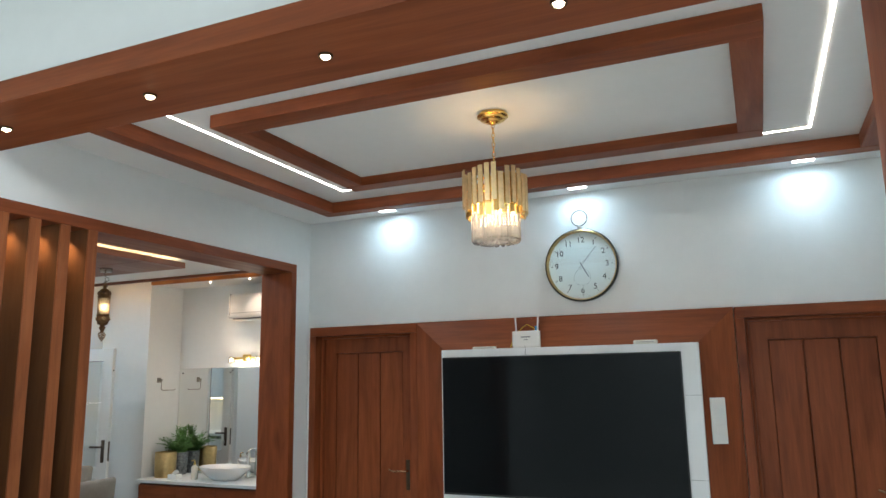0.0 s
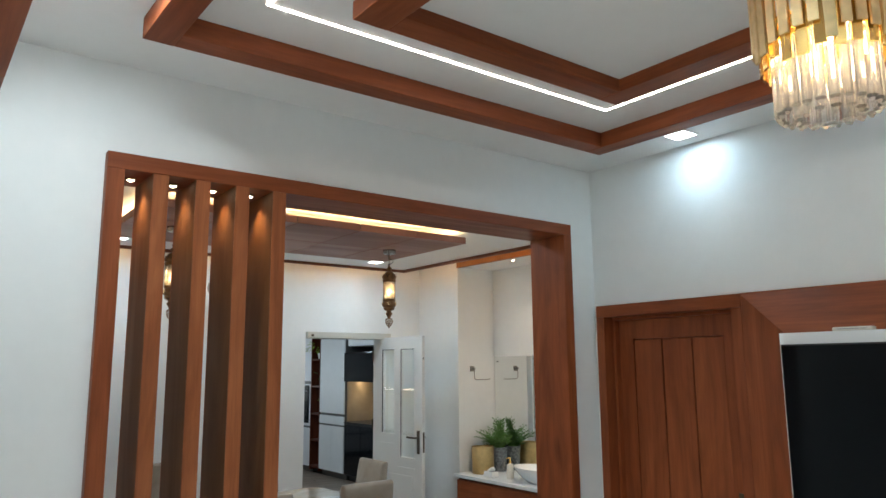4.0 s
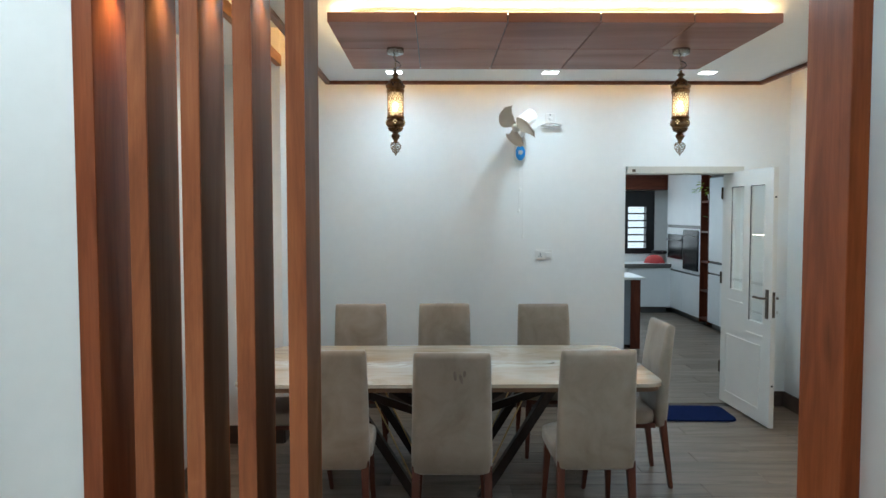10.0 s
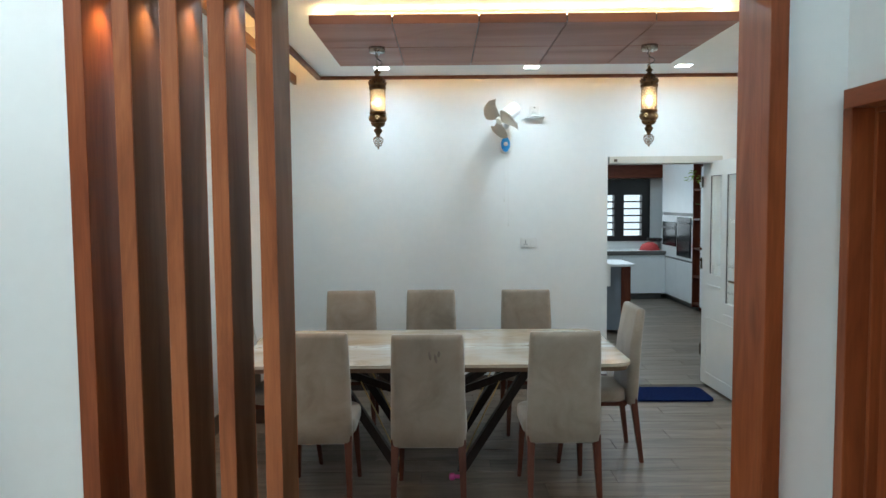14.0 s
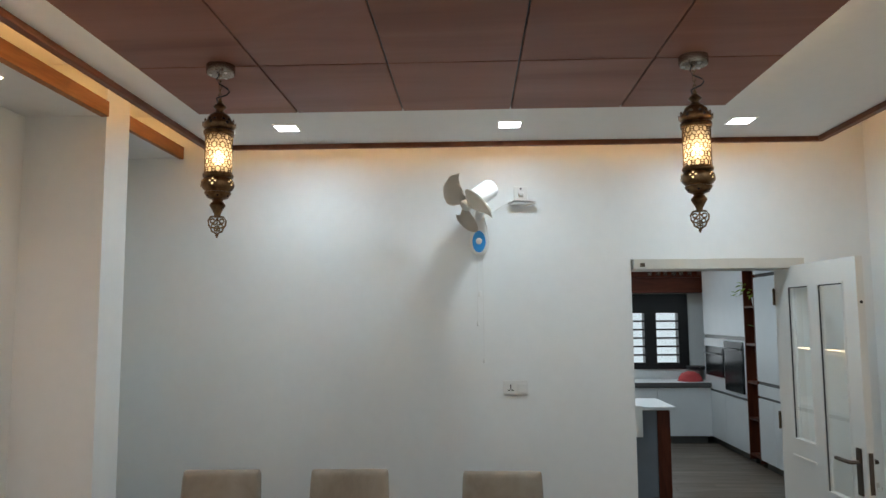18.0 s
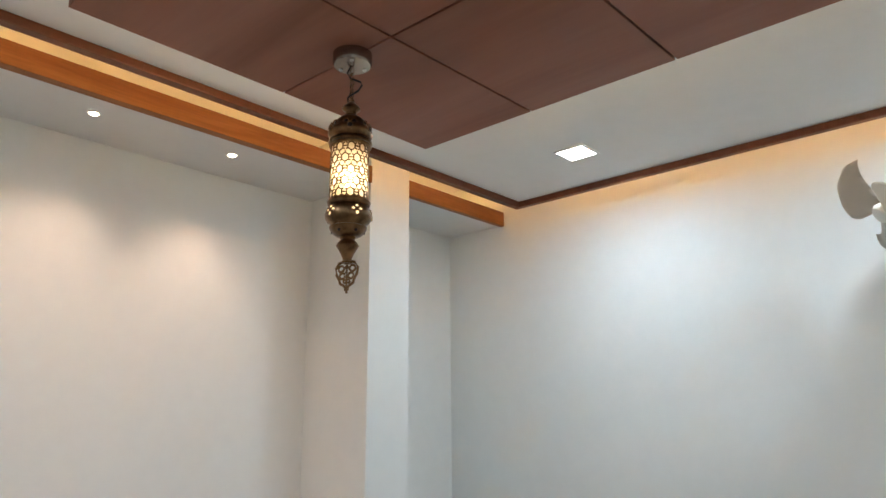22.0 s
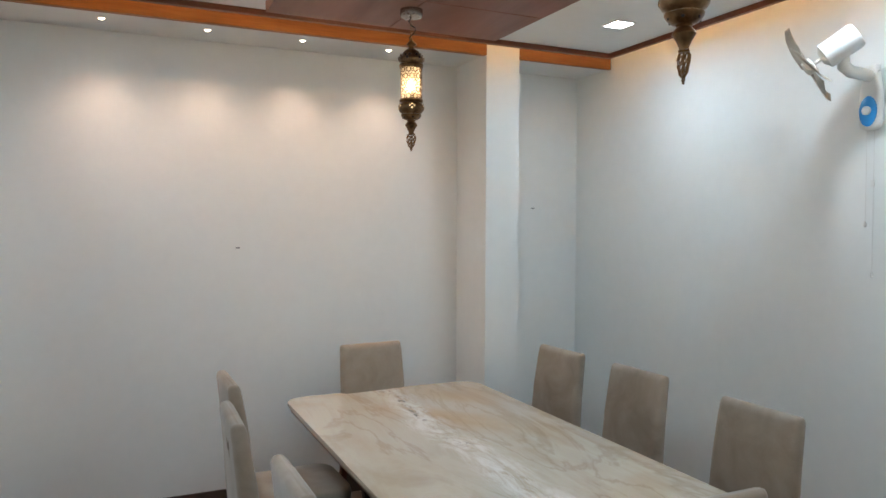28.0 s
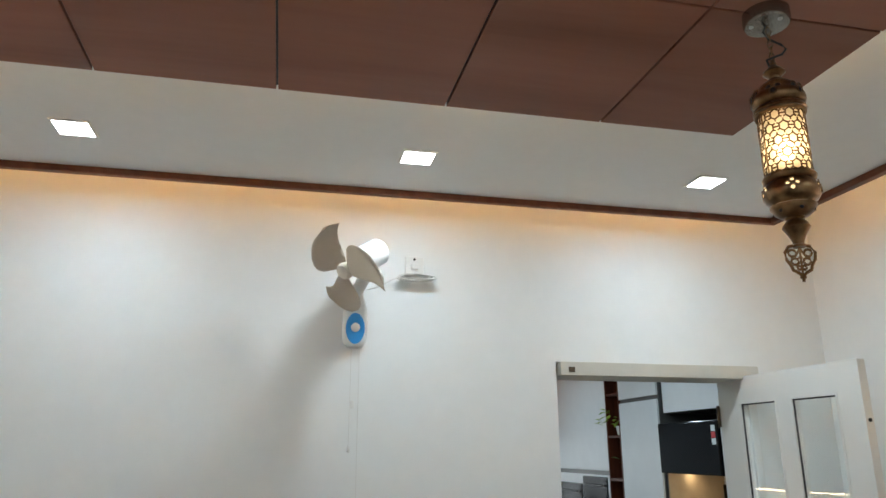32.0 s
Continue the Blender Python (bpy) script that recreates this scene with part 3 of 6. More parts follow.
# ---------------------------------------------------------------- slatted teak screen in the opening
screen = thing("slatted_screen", (-3.245, 3.3, 0), "teak opening frame with four upright dark-sided slats", "room divider")
FX0, FX1, FI, FZ = -0.135, 0.135, 0.063, 2.474
part("jamb", B(FX0, FX1, OY0 - 3.3, OY0 + FI - 3.3, 0, FZ, bevel=0.004), TEAK["z"], screen)
part("jamb", B(FX0, FX1, OY1 - FI - 3.3, OY1 - 3.3, 0, FZ, bevel=0.004), TEAK["z"], screen)
part("header", B(FX0, FX1, OY0 - 3.3, OY1 - 3.3, FZ, OZ, bevel=0.004), TEAK["y"], screen)
# Slat sides take a darker brown than their edge strips.
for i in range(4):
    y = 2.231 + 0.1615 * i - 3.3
    slat = part("slat", B(FX0 + 0.010, FX1 - 0.010, y, y + 0.057, 0, FZ), SLATSIDE, screen, "slat with dark brown sides")
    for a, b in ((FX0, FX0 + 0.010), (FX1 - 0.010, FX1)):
        part("edge_strip", B(a, b, y - 0.0005, y + 0.0575, 0, FZ, bevel=0.003), SLAT, slat, "lighter teak edge strip")
for i in range(4):
    y = 2.180 + 0.1615 * i
    recessed_spot("spotlight", (0.0, y - 3.3, FZ - 0.001), screen, 0.019, rim=RUST)
    spot("slat spot", (-3.245, y, FZ - 0.02), (-3.245, y, 0), 6.8, (1.0, 0.74, 0.42), 105, 0.9)


# ---------------------------------------------------------------- teak board doors in the television wall
def board_door(name, x0, hinge_left):
    """A closed door of three upright boards in a moulded frame; x0 is the frame's outer edge."""
    w, top = AX1 - AX0, 2.077
    ob = thing(name, (x0, TVY, 0), "closed teak door of upright boards in a timber frame", "door")
    part("jamb", B(0, 0.054, -0.032, 0.13, 0, top - 0.066, bevel=0.004), TEAK["z"], ob)
    part("jamb", B(w - 0.054, w, -0.032, 0.13, 0, top - 0.066, bevel=0.004), TEAK["z"], ob)
    part("head", B(0, w, -0.032, 0.13, top - 0.066, top, bevel=0.004), TEAK["x"], ob)
    bead = joined(B(0.054, 0.072, 0.045, 0.125, 0, top - 0.084, bevel=0.003), B(w - 0.072, w - 0.054, 0.045, 0.125, 0, top - 0.084, bevel=0.003),
                  B(0.054, w - 0.054, 0.045, 0.125, top - 0.084, top - 0.066, bevel=0.003))
    part("rebate", bead, TEAK["z"], ob)
    leaf = part("leaf", boxes((0.062, 0.168, 0.080, 0.12, 0.01, top - 0.076), (w - 0.168, w - 0.062, 0.080, 0.12, 0.01, top - 0.076),
                              (0.168, w - 0.168, 0.080, 0.12, 1.885, top - 0.076), (0.168, w - 0.168, 0.080, 0.12, 0.01, 0.16),
                              (0.168, w - 0.168, 0.112, 0.12, 0.16, 1.885)), TEAK["z"], ob)
    bw = (w - 0.336) / 3
    for i in range(3):
        a = 0.168 + bw * i
        part("board", B(a + 0.004, a + bw - 0.004, 0.084, 0.110, 0.165, 1.880, bevel=0.004), TEAK["z"], leaf)
    hx = w - 0.128 if hinge_left else 0.128
    plate = part("lock_plate", B(hx - 0.013, hx + 0.013, 0.072, 0.081, 0.92, 1.125, bevel=0.003), RUST, leaf, "narrow dark aged lock plate")
    s = -1 if hinge_left else 1
    lever = tube([(hx, 0.075, 1.05), (hx, 0.030, 1.05), (hx + s * 0.03, 0.025, 1.053), (hx + s * 0.09, 0.025, 1.048), (hx + s * 0.125, 0.029, 1.060)], 0.008, 10)
    part("lever", lever, COPPER, plate, "curved copper-brown lever", 60)
    return ob


board_door("door_1", AX0, True)
board_door("door_2", DX0, True)

# ---------------------------------------------------------------- television panel
def splay(corners, thick):
    """A flat board through four corners, with its thickness behind."""
    bm = bmesh.new()
    c = [Vector(p) for p in corners]
    n = (c[1] - c[0]).cross(c[3] - c[0]).normalized() * thick
    if n.y < 0:
        n = -n
    f = [bm.verts.new(p) for p in c]
    k = [bm.verts.new(p + n) for p in c]
    bm.faces.new(f)
    bm.faces.new(k[::-1])
    for i in range(4):
        bm.faces.new((f[i], k[i], k[(i + 1) % 4], f[(i + 1) % 4]))
    bmesh.ops.recalc_face_normals(bm, faces=bm.faces)
    return bm


# the teak surround slopes from the wall out to a white box that carries the screen
panel = thing("media_wall", (-1.15, TVY, 0), "sloping teak surround round a white screen box", "media wall")
px = lambda x: x + 1.15
XO0, XO1, XI0, XI1, ZO, ZI = AX1 + 0.003, DX0 - 0.003, -1.955, -0.337, 2.072, 1.872
YO, YI = -0.034, -0.150
part("stile", splay(((px(XO0), YO, 0), (px(XI0), YI, 0), (px(XI0), YI, ZI), (px(XO0), YO, ZO)), 0.02), TEAK["z"], panel)
part("stile", splay(((px(XO1), YO, 0), (px(XI1), YI, 0), (px(XI1), YI, ZI), (px(XO1), YO, ZO)), 0.02), TEAK["z"], panel)
part("rail", splay(((px(XO0), YO, ZO), (px(XI0), YI, ZI), (px(XI1), YI, ZI), (px(XO1), YO, ZO)), 0.02), TEAK["x"], panel)
part("plinth", B(px(XO0), px(XO1), YO, 0, 0, 0.10, bevel=0.002), TEAK["x"], panel)
part("top_strip", B(px(XO0), px(XO1), YO, 0, ZO, ZO + 0.006), TEAK["x"], panel)
board = part("screen_box", B(px(XI0 - 0.004), px(XI1 + 0.004), -0.190, -0.02, 0.72, ZI, bevel=0.003), WHITE, panel, "white box behind the screen")
for z in (1.10, 1.57):
    part("joint", B(px(-0.425), px(-0.335), -0.1915, -0.1895, z, z + 0.002), GREYMARK, board)

tv = thing("television", (-1.188, TVY - 0.190, 0.955), "large black flat screen television, switched off", "television")
part("body", B(-0.757, 0.757, -0.024, 0.0, 0, 0.868, bevel=0.006), BLACK, tv)
part("screen", B(-0.750, 0.750, -0.027, -0.0245, 0.014, 0.861, bevel=0.001), SCREEN, tv, "glossy dark screen")

plate = thing("switch_plate", (-0.262, TVY - 0.107, 1.425), "long white switch plate on the teak surround", "switch", 29.5)
part("plate", B(-0.045, 0.045, -0.012, 0, -0.13, 0.13, bevel=0.004), PLASTIC, plate)
for i in range(5):
    part("rocker", B(-0.032, 0.032, -0.0145, -0.011, -0.118 + i * 0.048, -0.075 + i * 0.048, bevel=0.002), PLASTIC, plate)

LEDGE = TVY - 0.168
router = thing("wifi_router", (-1.372, LEDGE, ZI), "white wifi router standing on the screen box", "router")
part("body", B(-0.092, 0.092, -0.015, 0.015, 0, 0.108, bevel=0.012, seg=3), PLASTIC, router)
for x in (-0.072, 0.072):
    part("aerial", tube([(x, 0.016, 0.05), (x, 0.018, 0.12), (x * 1.06, 0.020, 0.205)], 0.0055, 8), PLASTIC, router, "", 60)
part("print", B(-0.032, 0.032, -0.0165, -0.0155, 0.064, 0.072), GREYMARK, router, "grey maker's mark")
part("print", B(-0.014, 0.014, -0.0165, -0.0155, 0.048, 0.053), GREYMARK, router, "grey maker's mark")
part("cable", tube([(0.065, 0.018, 0.05), (0.045, 0.024, 0.125), (0.0, 0.026, 0.150), (-0.03, 0.026, 0.132), (-0.085, 0.024, 0.08), (-0.115, 0.02, 0.004)], 0.003, 6), YELLOW, router, "yellow fibre cable", 60)
part("plug", B(0.054, 0.074, 0.016, 0.028, 0.105, 0.138, bevel=0.002), BLUE, router, "blue network plug")
part("wire", tube([(-0.01, -0.012, 0.012), (0.0, -0.022, -0.01), (-0.004, -0.024, -0.03), (0.0, -0.024, -0.045)], 0.0016, 5), BLACKWIRE, router, "black wire", 60)
for x, w, h, m, lab in ((-1.66, 0.155, 0.016, CREAM, "slim cream network box lying on the screen box"), (-0.632, 0.14, 0.024, CREAM, "rounded cream receiver lying on the screen box")):
    bx = thing("media_box", (x, LEDGE, ZI), lab, "electronics")
    part("case", B(-w / 2, w / 2, -0.020, 0.020, 0, h, bevel=h * 0.45, seg=3), m, bx)
    part("slot", B(-w / 2 + 0.02, w / 2 - 0.02, -0.0215, -0.0195, h * 0.42, h * 0.58), GREYMARK, bx)

# ---------------------------------------------------------------- ceiling rings of the living room
def timber_ring(name, x0, x1, y0, y1, w, z0, z1, label, wy=None):
    ob = thing(name, ((x0 + x1) / 2, (y0 + y1) / 2, z1), label, "ceiling frame")
    cx, cy, hgt = (x0 + x1) / 2, (y0 + y1) / 2, z1 - z0
    wy = wy or w
    for a, b in ((y0, y0 + wy), (y1 - w, y1)):
        part("beam", B(x0 - cx, x1 - cx, a - cy, b - cy, -hgt, 0, bevel=0.004), TEAK["x"], ob)
    for a, b in ((x0, x0 + w), (x1 - w, x1)):
        part("beam", B(a - cx, b - cx, y0 + wy - cy, y1 - w - cy, -hgt + 0.001, 0, bevel=0.004), TEAK["y"], ob)
    return ob


timber_ring("ceiling_ring", -2.71, 0.65, 2.065, 4.325, 0.102, 2.815, H, "large rectangular teak beam ring under the ceiling")
timber_ring("ceiling_ring", -2.21, 0.095, 2.57, 3.85, 0.112, 2.828, H, "inner rectangular teak beam ring round the chandelier", 0.130)
bm = boxes((-2.388, -2.378, 2.357, 3.998, H - 0.003, H), (0.307, 0.317, 2.357, 3.998, H - 0.003, H), (-2.378, -1.43, 2.357, 2.367, H - 0.003, H), (-2.378, 0.307, 3.988, 3.998, H - 0.003, H))
led_strip("led_line", bm, L_LED, "thin white led line let into the ceiling")


# ---------------------------------------------------------------- square panel lights
def panel_light(place, group, power, colour=COOL, s=0.066, spread=180):
    ob = thing("ceiling_light", place, "small square cool white panel light in the ceiling", "ceiling light", group=group)
    fr = joined(B(-s, s, -s, -s + 0.008, -0.006, 0), B(-s, s, s - 0.008, s, -0.006, 0), B(-s, -s + 0.008, -s + 0.008, s - 0.008, -0.006, 0), B(s - 0.008, s, -s + 0.008, s - 0.008, -0.006, 0))
    part("frame", fr, PLASTIC, ob)
    part("diffuser", B(-s + 0.008, s - 0.008, -s + 0.008, s - 0.008, -0.004, 0), L_COOL, ob, "glowing diffuser")
    d = bpy.data.lights.new("panel lamp", "AREA")
    d.shape, d.size, d.energy, d.color = "SQUARE", 2 * s - 0.02, power, colour
    d.spread = radians(spread)
    lamp = new("panel lamp", d)
    lamp.location = (place[0], place[1], place[2] - 0.010)
    return ob


for x in (-2.39, -1.0, 0.31):
    panel_light((x, 4.575, H), "living room panel lights", 1.7, (0.48, 0.80, 1.0))
    panel_light((x, 1.90, H), "living room panel lights", 8.2, DAYWHITE)
# Unseen lamps, added in the hall to fill the living room through the portal.
for x, y in ((-2.1, -1.0), (-0.7, -1.0), (0.8, -1.0), (-1.2, -2.6), (1.0, -2.6)):
    panel_light((x, y, H), "hall panel lights", 28.0, DAYWHITE)
for x in (-6.47, -4.02):
    for y in (2.86, 4.07, 5.295):
        panel_light((x, y, TZ), "dining room panel lights", 6.3, (0.69, 0.87, 1.0), spread=180)

for x in (-3.945, -4.465, -4.985, -5.51):
    recessed_spot("spotlight", (x, 1.90, 2.764), None, 0.021, "side wall spots")
    spot("wall spot", (x, 1.89, 2.750), (x, 1.87, 1.6), 13.5, (1.0, 0.70, 0.51), 108, 1.0, 0.04)
for x in (-5.58, -5.03, -4.48, -3.93):
    recessed_spot("spotlight", (x, 6.36, 2.79), None, 0.021, "niche spots")
    spot("niche spot", (x, 6.37, 2.775), (x, 6.50, 0.4), 13.0, (1.0, 0.80, 0.62), 105, 1.0, 0.03)

# ---------------------------------------------------------------- wood-look ceiling panel over the table
cp = thing("ceiling_panel", (-5.246, 3.804, TZ), "hanging walnut ceiling panel of ten boards with a warm cove", "ceiling panel")
PW, PL = 1.216, 2.381
part("core", B(-PW / 2 + 0.01, PW / 2 - 0.01, -PL / 2 + 0.01, PL / 2 - 0.01, -0.092, -0.060), BLACK, cp)
part("hanger", B(-0.45, 0.45, -0.95, 0.95, -0.060, 0), CEIL, cp)
SEAMS = (-1.1905, -0.729, -0.250, 0.235, 0.725, 1.1905)
for i in range(2):
    for y0, y1 in zip(SEAMS, SEAMS[1:]):
        x = -PW / 2 + i * PW / 2
        part("board", B(x + 0.003, x + PW / 2 - 0.003, y0 + 0.003, y1 - 0.003, -0.102, -0.052, bevel=0.002), LAMINATE, cp)
led = boxes((PW / 2 - 0.06, PW / 2 - 0.045, -PL / 2 + 0.06, PL / 2 - 0.06, -0.052, -0.044), (-PW / 2 + 0.045, -PW / 2 + 0.06, -PL / 2 + 0.06, PL / 2 - 0.06, -0.052, -0.044),
            (-PW / 2 + 0.06, PW / 2 - 0.06, PL / 2 - 0.06, PL / 2 - 0.045, -0.052, -0.044), (-PW / 2 + 0.06, PW / 2 - 0.06, -PL / 2 + 0.045, -PL / 2 + 0.06, -0.052, -0.044))
part("led", led, L_PANEL, cp, "warm led strip")


# ---------------------------------------------------------------- pierced lantern pendants
def lattice(radius, z0, z1, n=10, rows=5):
    """Star-and-circle fretwork bent round a cylinder."""
    bm = bmesh.new()
    du, dv = 2 * math.pi / n, (z1 - z0) / rows

    def at(u, v):
        return Vector((radius * math.cos(u * du), radius * math.sin(u * du), z0 + v * dv))

    def bar(a, b):
        mid = ((a[0] + b[0]) / 2, (a[1] + b[1]) / 2)
        p, q = at(*a), at(*b)
        d = (q - p)
        u = Vector((p.x + q.x, p.y + q.y, 0)).normalized()
        w = d.cross(u).normalized() * 0.0016
        u = u * 0.0012
        vs = [bm.verts.new(c) for c in (p - w - u, p + w - u, p + w + u, p - w + u, q - w - u, q + w - u, q + w + u, q - w + u)]
        for f in ((0, 1, 5, 4), (1, 2, 6, 5), (2, 3, 7, 6), (3, 0, 4, 7)):
            bm.faces.new([vs[k] for k in f])

    for i in range(n):
        for j in range(rows):
            s = 0.5 if j % 2 else 0.0
            c = (i + s + 0.5, j + 0.5)
            oct_ = [(c[0] + 0.33 * math.cos(k * math.pi / 3 + 0.52), c[1] + 0.40 * math.sin(k * math.pi / 3 + 0.52)) for k in range(6)]
            for k in range(6):
                bar(oct_[k], oct_[(k + 1) % 6])
                out = (c[0] + 0.52 * math.cos(k * math.pi / 3 + 0.52), c[1] + 0.58 * math.sin(k * math.pi / 3 + 0.52))
                if 0 <= out[1] <= rows:
                    bar(oct_[k], out)
            bar((c[0] - 0.5, c[1]), (c[0] - 0.29, c[1]))
            bar((c[0] + 0.29, c[1]), (c[0] + 0.5, c[1]))
    return bm


def on_body(radius, z, a):
    return Matrix.Translation((radius * math.cos(a), radius * math.sin(a), z)) @ Matrix.Rotation(a, 4, "Z")


def stud(radius, z, a, size, tall=1.0):
    """A small flat rounded diamond set in a turned body."""
    bm = bmesh.new()
    bmesh.ops.create_icosphere(bm, subdivisions=2, radius=size, matrix=on_body(radius, z, a) @ Matrix.Diagonal((0.35, 1, tall, 1)))
    return bm


def rims(places, thick):
    """Raised rims round a cluster of piercings: places are (radius, height, angle, size)."""
    bm = bmesh.new()
    for r, z, a, size in places:
        m = on_body(r, z, a)
        tube([m @ Vector((size * 0.25, size * math.cos(k * math.pi / 6), size * math.sin(k * math.pi / 6))) for k in range(12)], thick, 5, bm, True)
    return bm


def leaf_finial(z_top, h, w):
    """Flat pierced heart-shaped drop: a thick outline, scrolls inside and a small point below."""
    def at(u, v):
        return (w * u, 0, z_top - h * v)

    half = ((0.0, 0.06), (0.14, 0.0), (0.36, 0.04), (0.5, 0.20), (0.47, 0.40), (0.34, 0.56), (0.30, 0.68), (0.12, 0.76), (0.0, 0.86))
    bm = tube([at(u, v) for u, v in half] + [at(-u, v) for u, v in half[-2:0:-1]], 0.0040, 6, None, True)
    for s in (-1, 1):
        for cx, cy, rr in ((0.26, 0.22, 0.13), (0.20, 0.45, 0.12), (0.08, 0.62, 0.07)):
            tube([at(s * (cx + rr * math.cos(k * math.pi / 6)), cy + rr * 0.75 * math.sin(k * math.pi / 6)) for k in range(12)], 0.0030, 5, bm, True)
        tube([at(0, 0.10), at(s * 0.16, 0.30), at(s * 0.32, 0.34)], 0.0026, 5, bm)
        tube([at(0, 0.30), at(s * 0.12, 0.40), at(0, 0.52)], 0.0024, 5, bm)
    tube([at(0, 0.0), at(0, 0.86)], 0.0026, 6, bm)
    tube([at(-0.09, 0.88), at(0.09, 0.88)], 0.0036, 6, bm)
    tube([at(0, 0.84), at(0, 0.92), at(0, 1.0)], 0.0038, 6, bm)
    return bm


def pendant(place, turn):
    """Hangs from its ceiling plate at place."""
    ob = thing("pendant_lamp", place, "lit antique bronze pierced lantern with amber glass", "pendant lamp", turn, "lanterns over the table")
    ob.scale = (0.86, 0.86, 0.99)
    part("ceiling_plate", lathe(((0.060, 0.0), (0.060, -0.026), (0.056, -0.034), (0.02, -0.036))), PLATE, ob, "dull nickel ceiling plate", 40)
    for k in range(3):
        a = k * 2.09
        part("screw", moved(lathe(((0.006, -0.030), (0.006, -0.038), (0.003, -0.040)), 10), Matrix.Translation((0.042 * math.cos(a), 0.042 * math.sin(a), 0))), STEEL, ob)
    for i in range(6):
        z = -0.038 - i * 0.017
        ring = [(0.0065 * math.cos(k * math.pi / 5), 0, z - 0.011 + 0.012 * math.sin(k * math.pi / 5)) for k in range(10)]
        part("chain_link", moved(tube(ring, 0.0016, 6, None, True), Matrix.Rotation(radians(90 * (i % 2)), 4, "Z")), ANTIQUE, ob, "", 60)
    part("cable", tube([(0.006, 0, -0.036), (0.016, 0.004, -0.052), (0.004, 0.002, -0.070), (-0.030, 0.0, -0.086), (-0.038, 0.003, -0.098), (-0.026, 0.004, -0.112), (0.0, 0.004, -0.120), (0.014, 0, -0.124), (0.010, 0, -0.140)], 0.0028, 8), BLACKWIRE, ob, "black cable", 60)
    part("top_finial", lathe(((0.005, -0.128), (0.009, -0.134), (0.008, -0.139), (0.015, -0.146), (0.025, -0.154), (0.028, -0.159), (0.024, -0.163), (0.016, -0.168), (0.015, -0.174), (0.020, -0.178), (0.023, -0.182))), ANTIQUE, ob, "", 40)
    dome = part("dome", lathe(((0.018, -0.180), (0.030, -0.184), (0.042, -0.193), (0.048, -0.203), (0.052, -0.210), (0.060, -0.216), (0.066, -0.225), (0.067, -0.234), (0.062, -0.242), (0.056, -0.245), (0.058, -0.248), (0.064, -0.251), (0.065, -0.256), (0.061, -0.259), (0.064, -0.262), (0.062, -0.267), (0.056, -0.268)), 40), ANTIQUE, ob, "scalloped bronze dome", 40)
    for k in range(6):
        # Dark studs take the place of the dome's open holes.
        a = 2 * math.pi * k / 6
        spots = [(0.057, -0.214, a - 0.20, 0.0085), (0.057, -0.214, a + 0.20, 0.0085), (0.065, -0.226, a, 0.0085)]
        part("rim", rims(spots, 0.0018), ANTIQUE, dome, "", 60)
        for r, z, b, size in spots:
            part("piercing", stud(r, z, b, size * 0.85), BLACKWOOD, dome, "dark stud in place of an opening", 60)
    part("glass", lathe(((0.054, -0.263), (0.0541, -0.30), (0.0541, -0.39), (0.054, -0.416)), 40), AMBERGLASS, ob, "amber glass cylinder", 50)
    part("fretwork", lattice(0.0565, -0.416, -0.264), FRET, ob, "bronze star fretwork")
    for a in (0.3, math.pi + 0.3):
        part("seam_rod", tube([(0.057 * math.cos(a), 0.057 * math.sin(a), -0.264), (0.057 * math.cos(a), 0.057 * math.sin(a), -0.416)], 0.002, 6), ANTIQUE, ob)
    part("glass_band", lathe(((0.054, -0.410), (0.061, -0.411), (0.064, -0.416), (0.062, -0.423), (0.058, -0.426), (0.050, -0.426)), 40), ANTIQUE, ob, "bronze band under the glass", 40)
    bowl = part("bowl", lathe(((0.050, -0.424), (0.056, -0.428), (0.064, -0.438), (0.068, -0.450), (0.067, -0.460), (0.060, -0.470), (0.052, -0.475), (0.050, -0.479), (0.055, -0.481), (0.054, -0.486), (0.046, -0.496), (0.034, -0.504), (0.014, -0.508)), 40), ANTIQUE, ob, "bronze bowl with pierced band", 40)
    # Self-lit studs imitate bulb light shining through holes the bowl lacks.
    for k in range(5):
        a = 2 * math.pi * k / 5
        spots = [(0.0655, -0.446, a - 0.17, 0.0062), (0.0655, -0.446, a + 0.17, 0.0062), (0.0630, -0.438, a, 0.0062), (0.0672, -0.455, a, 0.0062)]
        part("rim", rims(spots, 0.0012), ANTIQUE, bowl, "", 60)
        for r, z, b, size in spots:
            part("piercing", stud(r, z, b, size * 0.8, 0.85), L_STUD, bowl, "glowing stud imitating a lit hole", 60)
    # More dark studs where the lower tier has round holes.
    for k in range(6):
        part("lower_hole", stud(0.0475, -0.494, 2 * math.pi * (k + 0.5) / 6, 0.0052), BLACKWOOD, bowl, "dark stud in place of a round hole", 60)
    part("neck", lathe(((0.022, -0.503), (0.024, -0.508), (0.020, -0.512), (0.024, -0.516), (0.031, -0.524), (0.033, -0.529), (0.028, -0.536), (0.020, -0.548), (0.014, -0.560), (0.013, -0.566), (0.016, -0.568), (0.014, -0.573))), ANTIQUE, ob, "", 30)
    part("drop", leaf_finial(-0.568, 0.080, 0.072), ANTIQUE, ob, "flat pierced bronze drop", 60)
    part("bulb", moved(lathe(((0.008, 0.028), (0.018, 0.018), (0.021, 0.0), (0.017, -0.016), (0.006, -0.023)), 20), Matrix.Translation((0, 0, -0.352))), L_BULB, ob, "glowing bulb", 60)
    return ob


for y, turn in ((2.936, -72), (4.664, -107)):
    pendant((-5.238, y, 2.688), turn)
    point("lantern bulb", (-5.238, y, 2.336), 2.0, (1.0, 0.76, 0.47), 0.02)


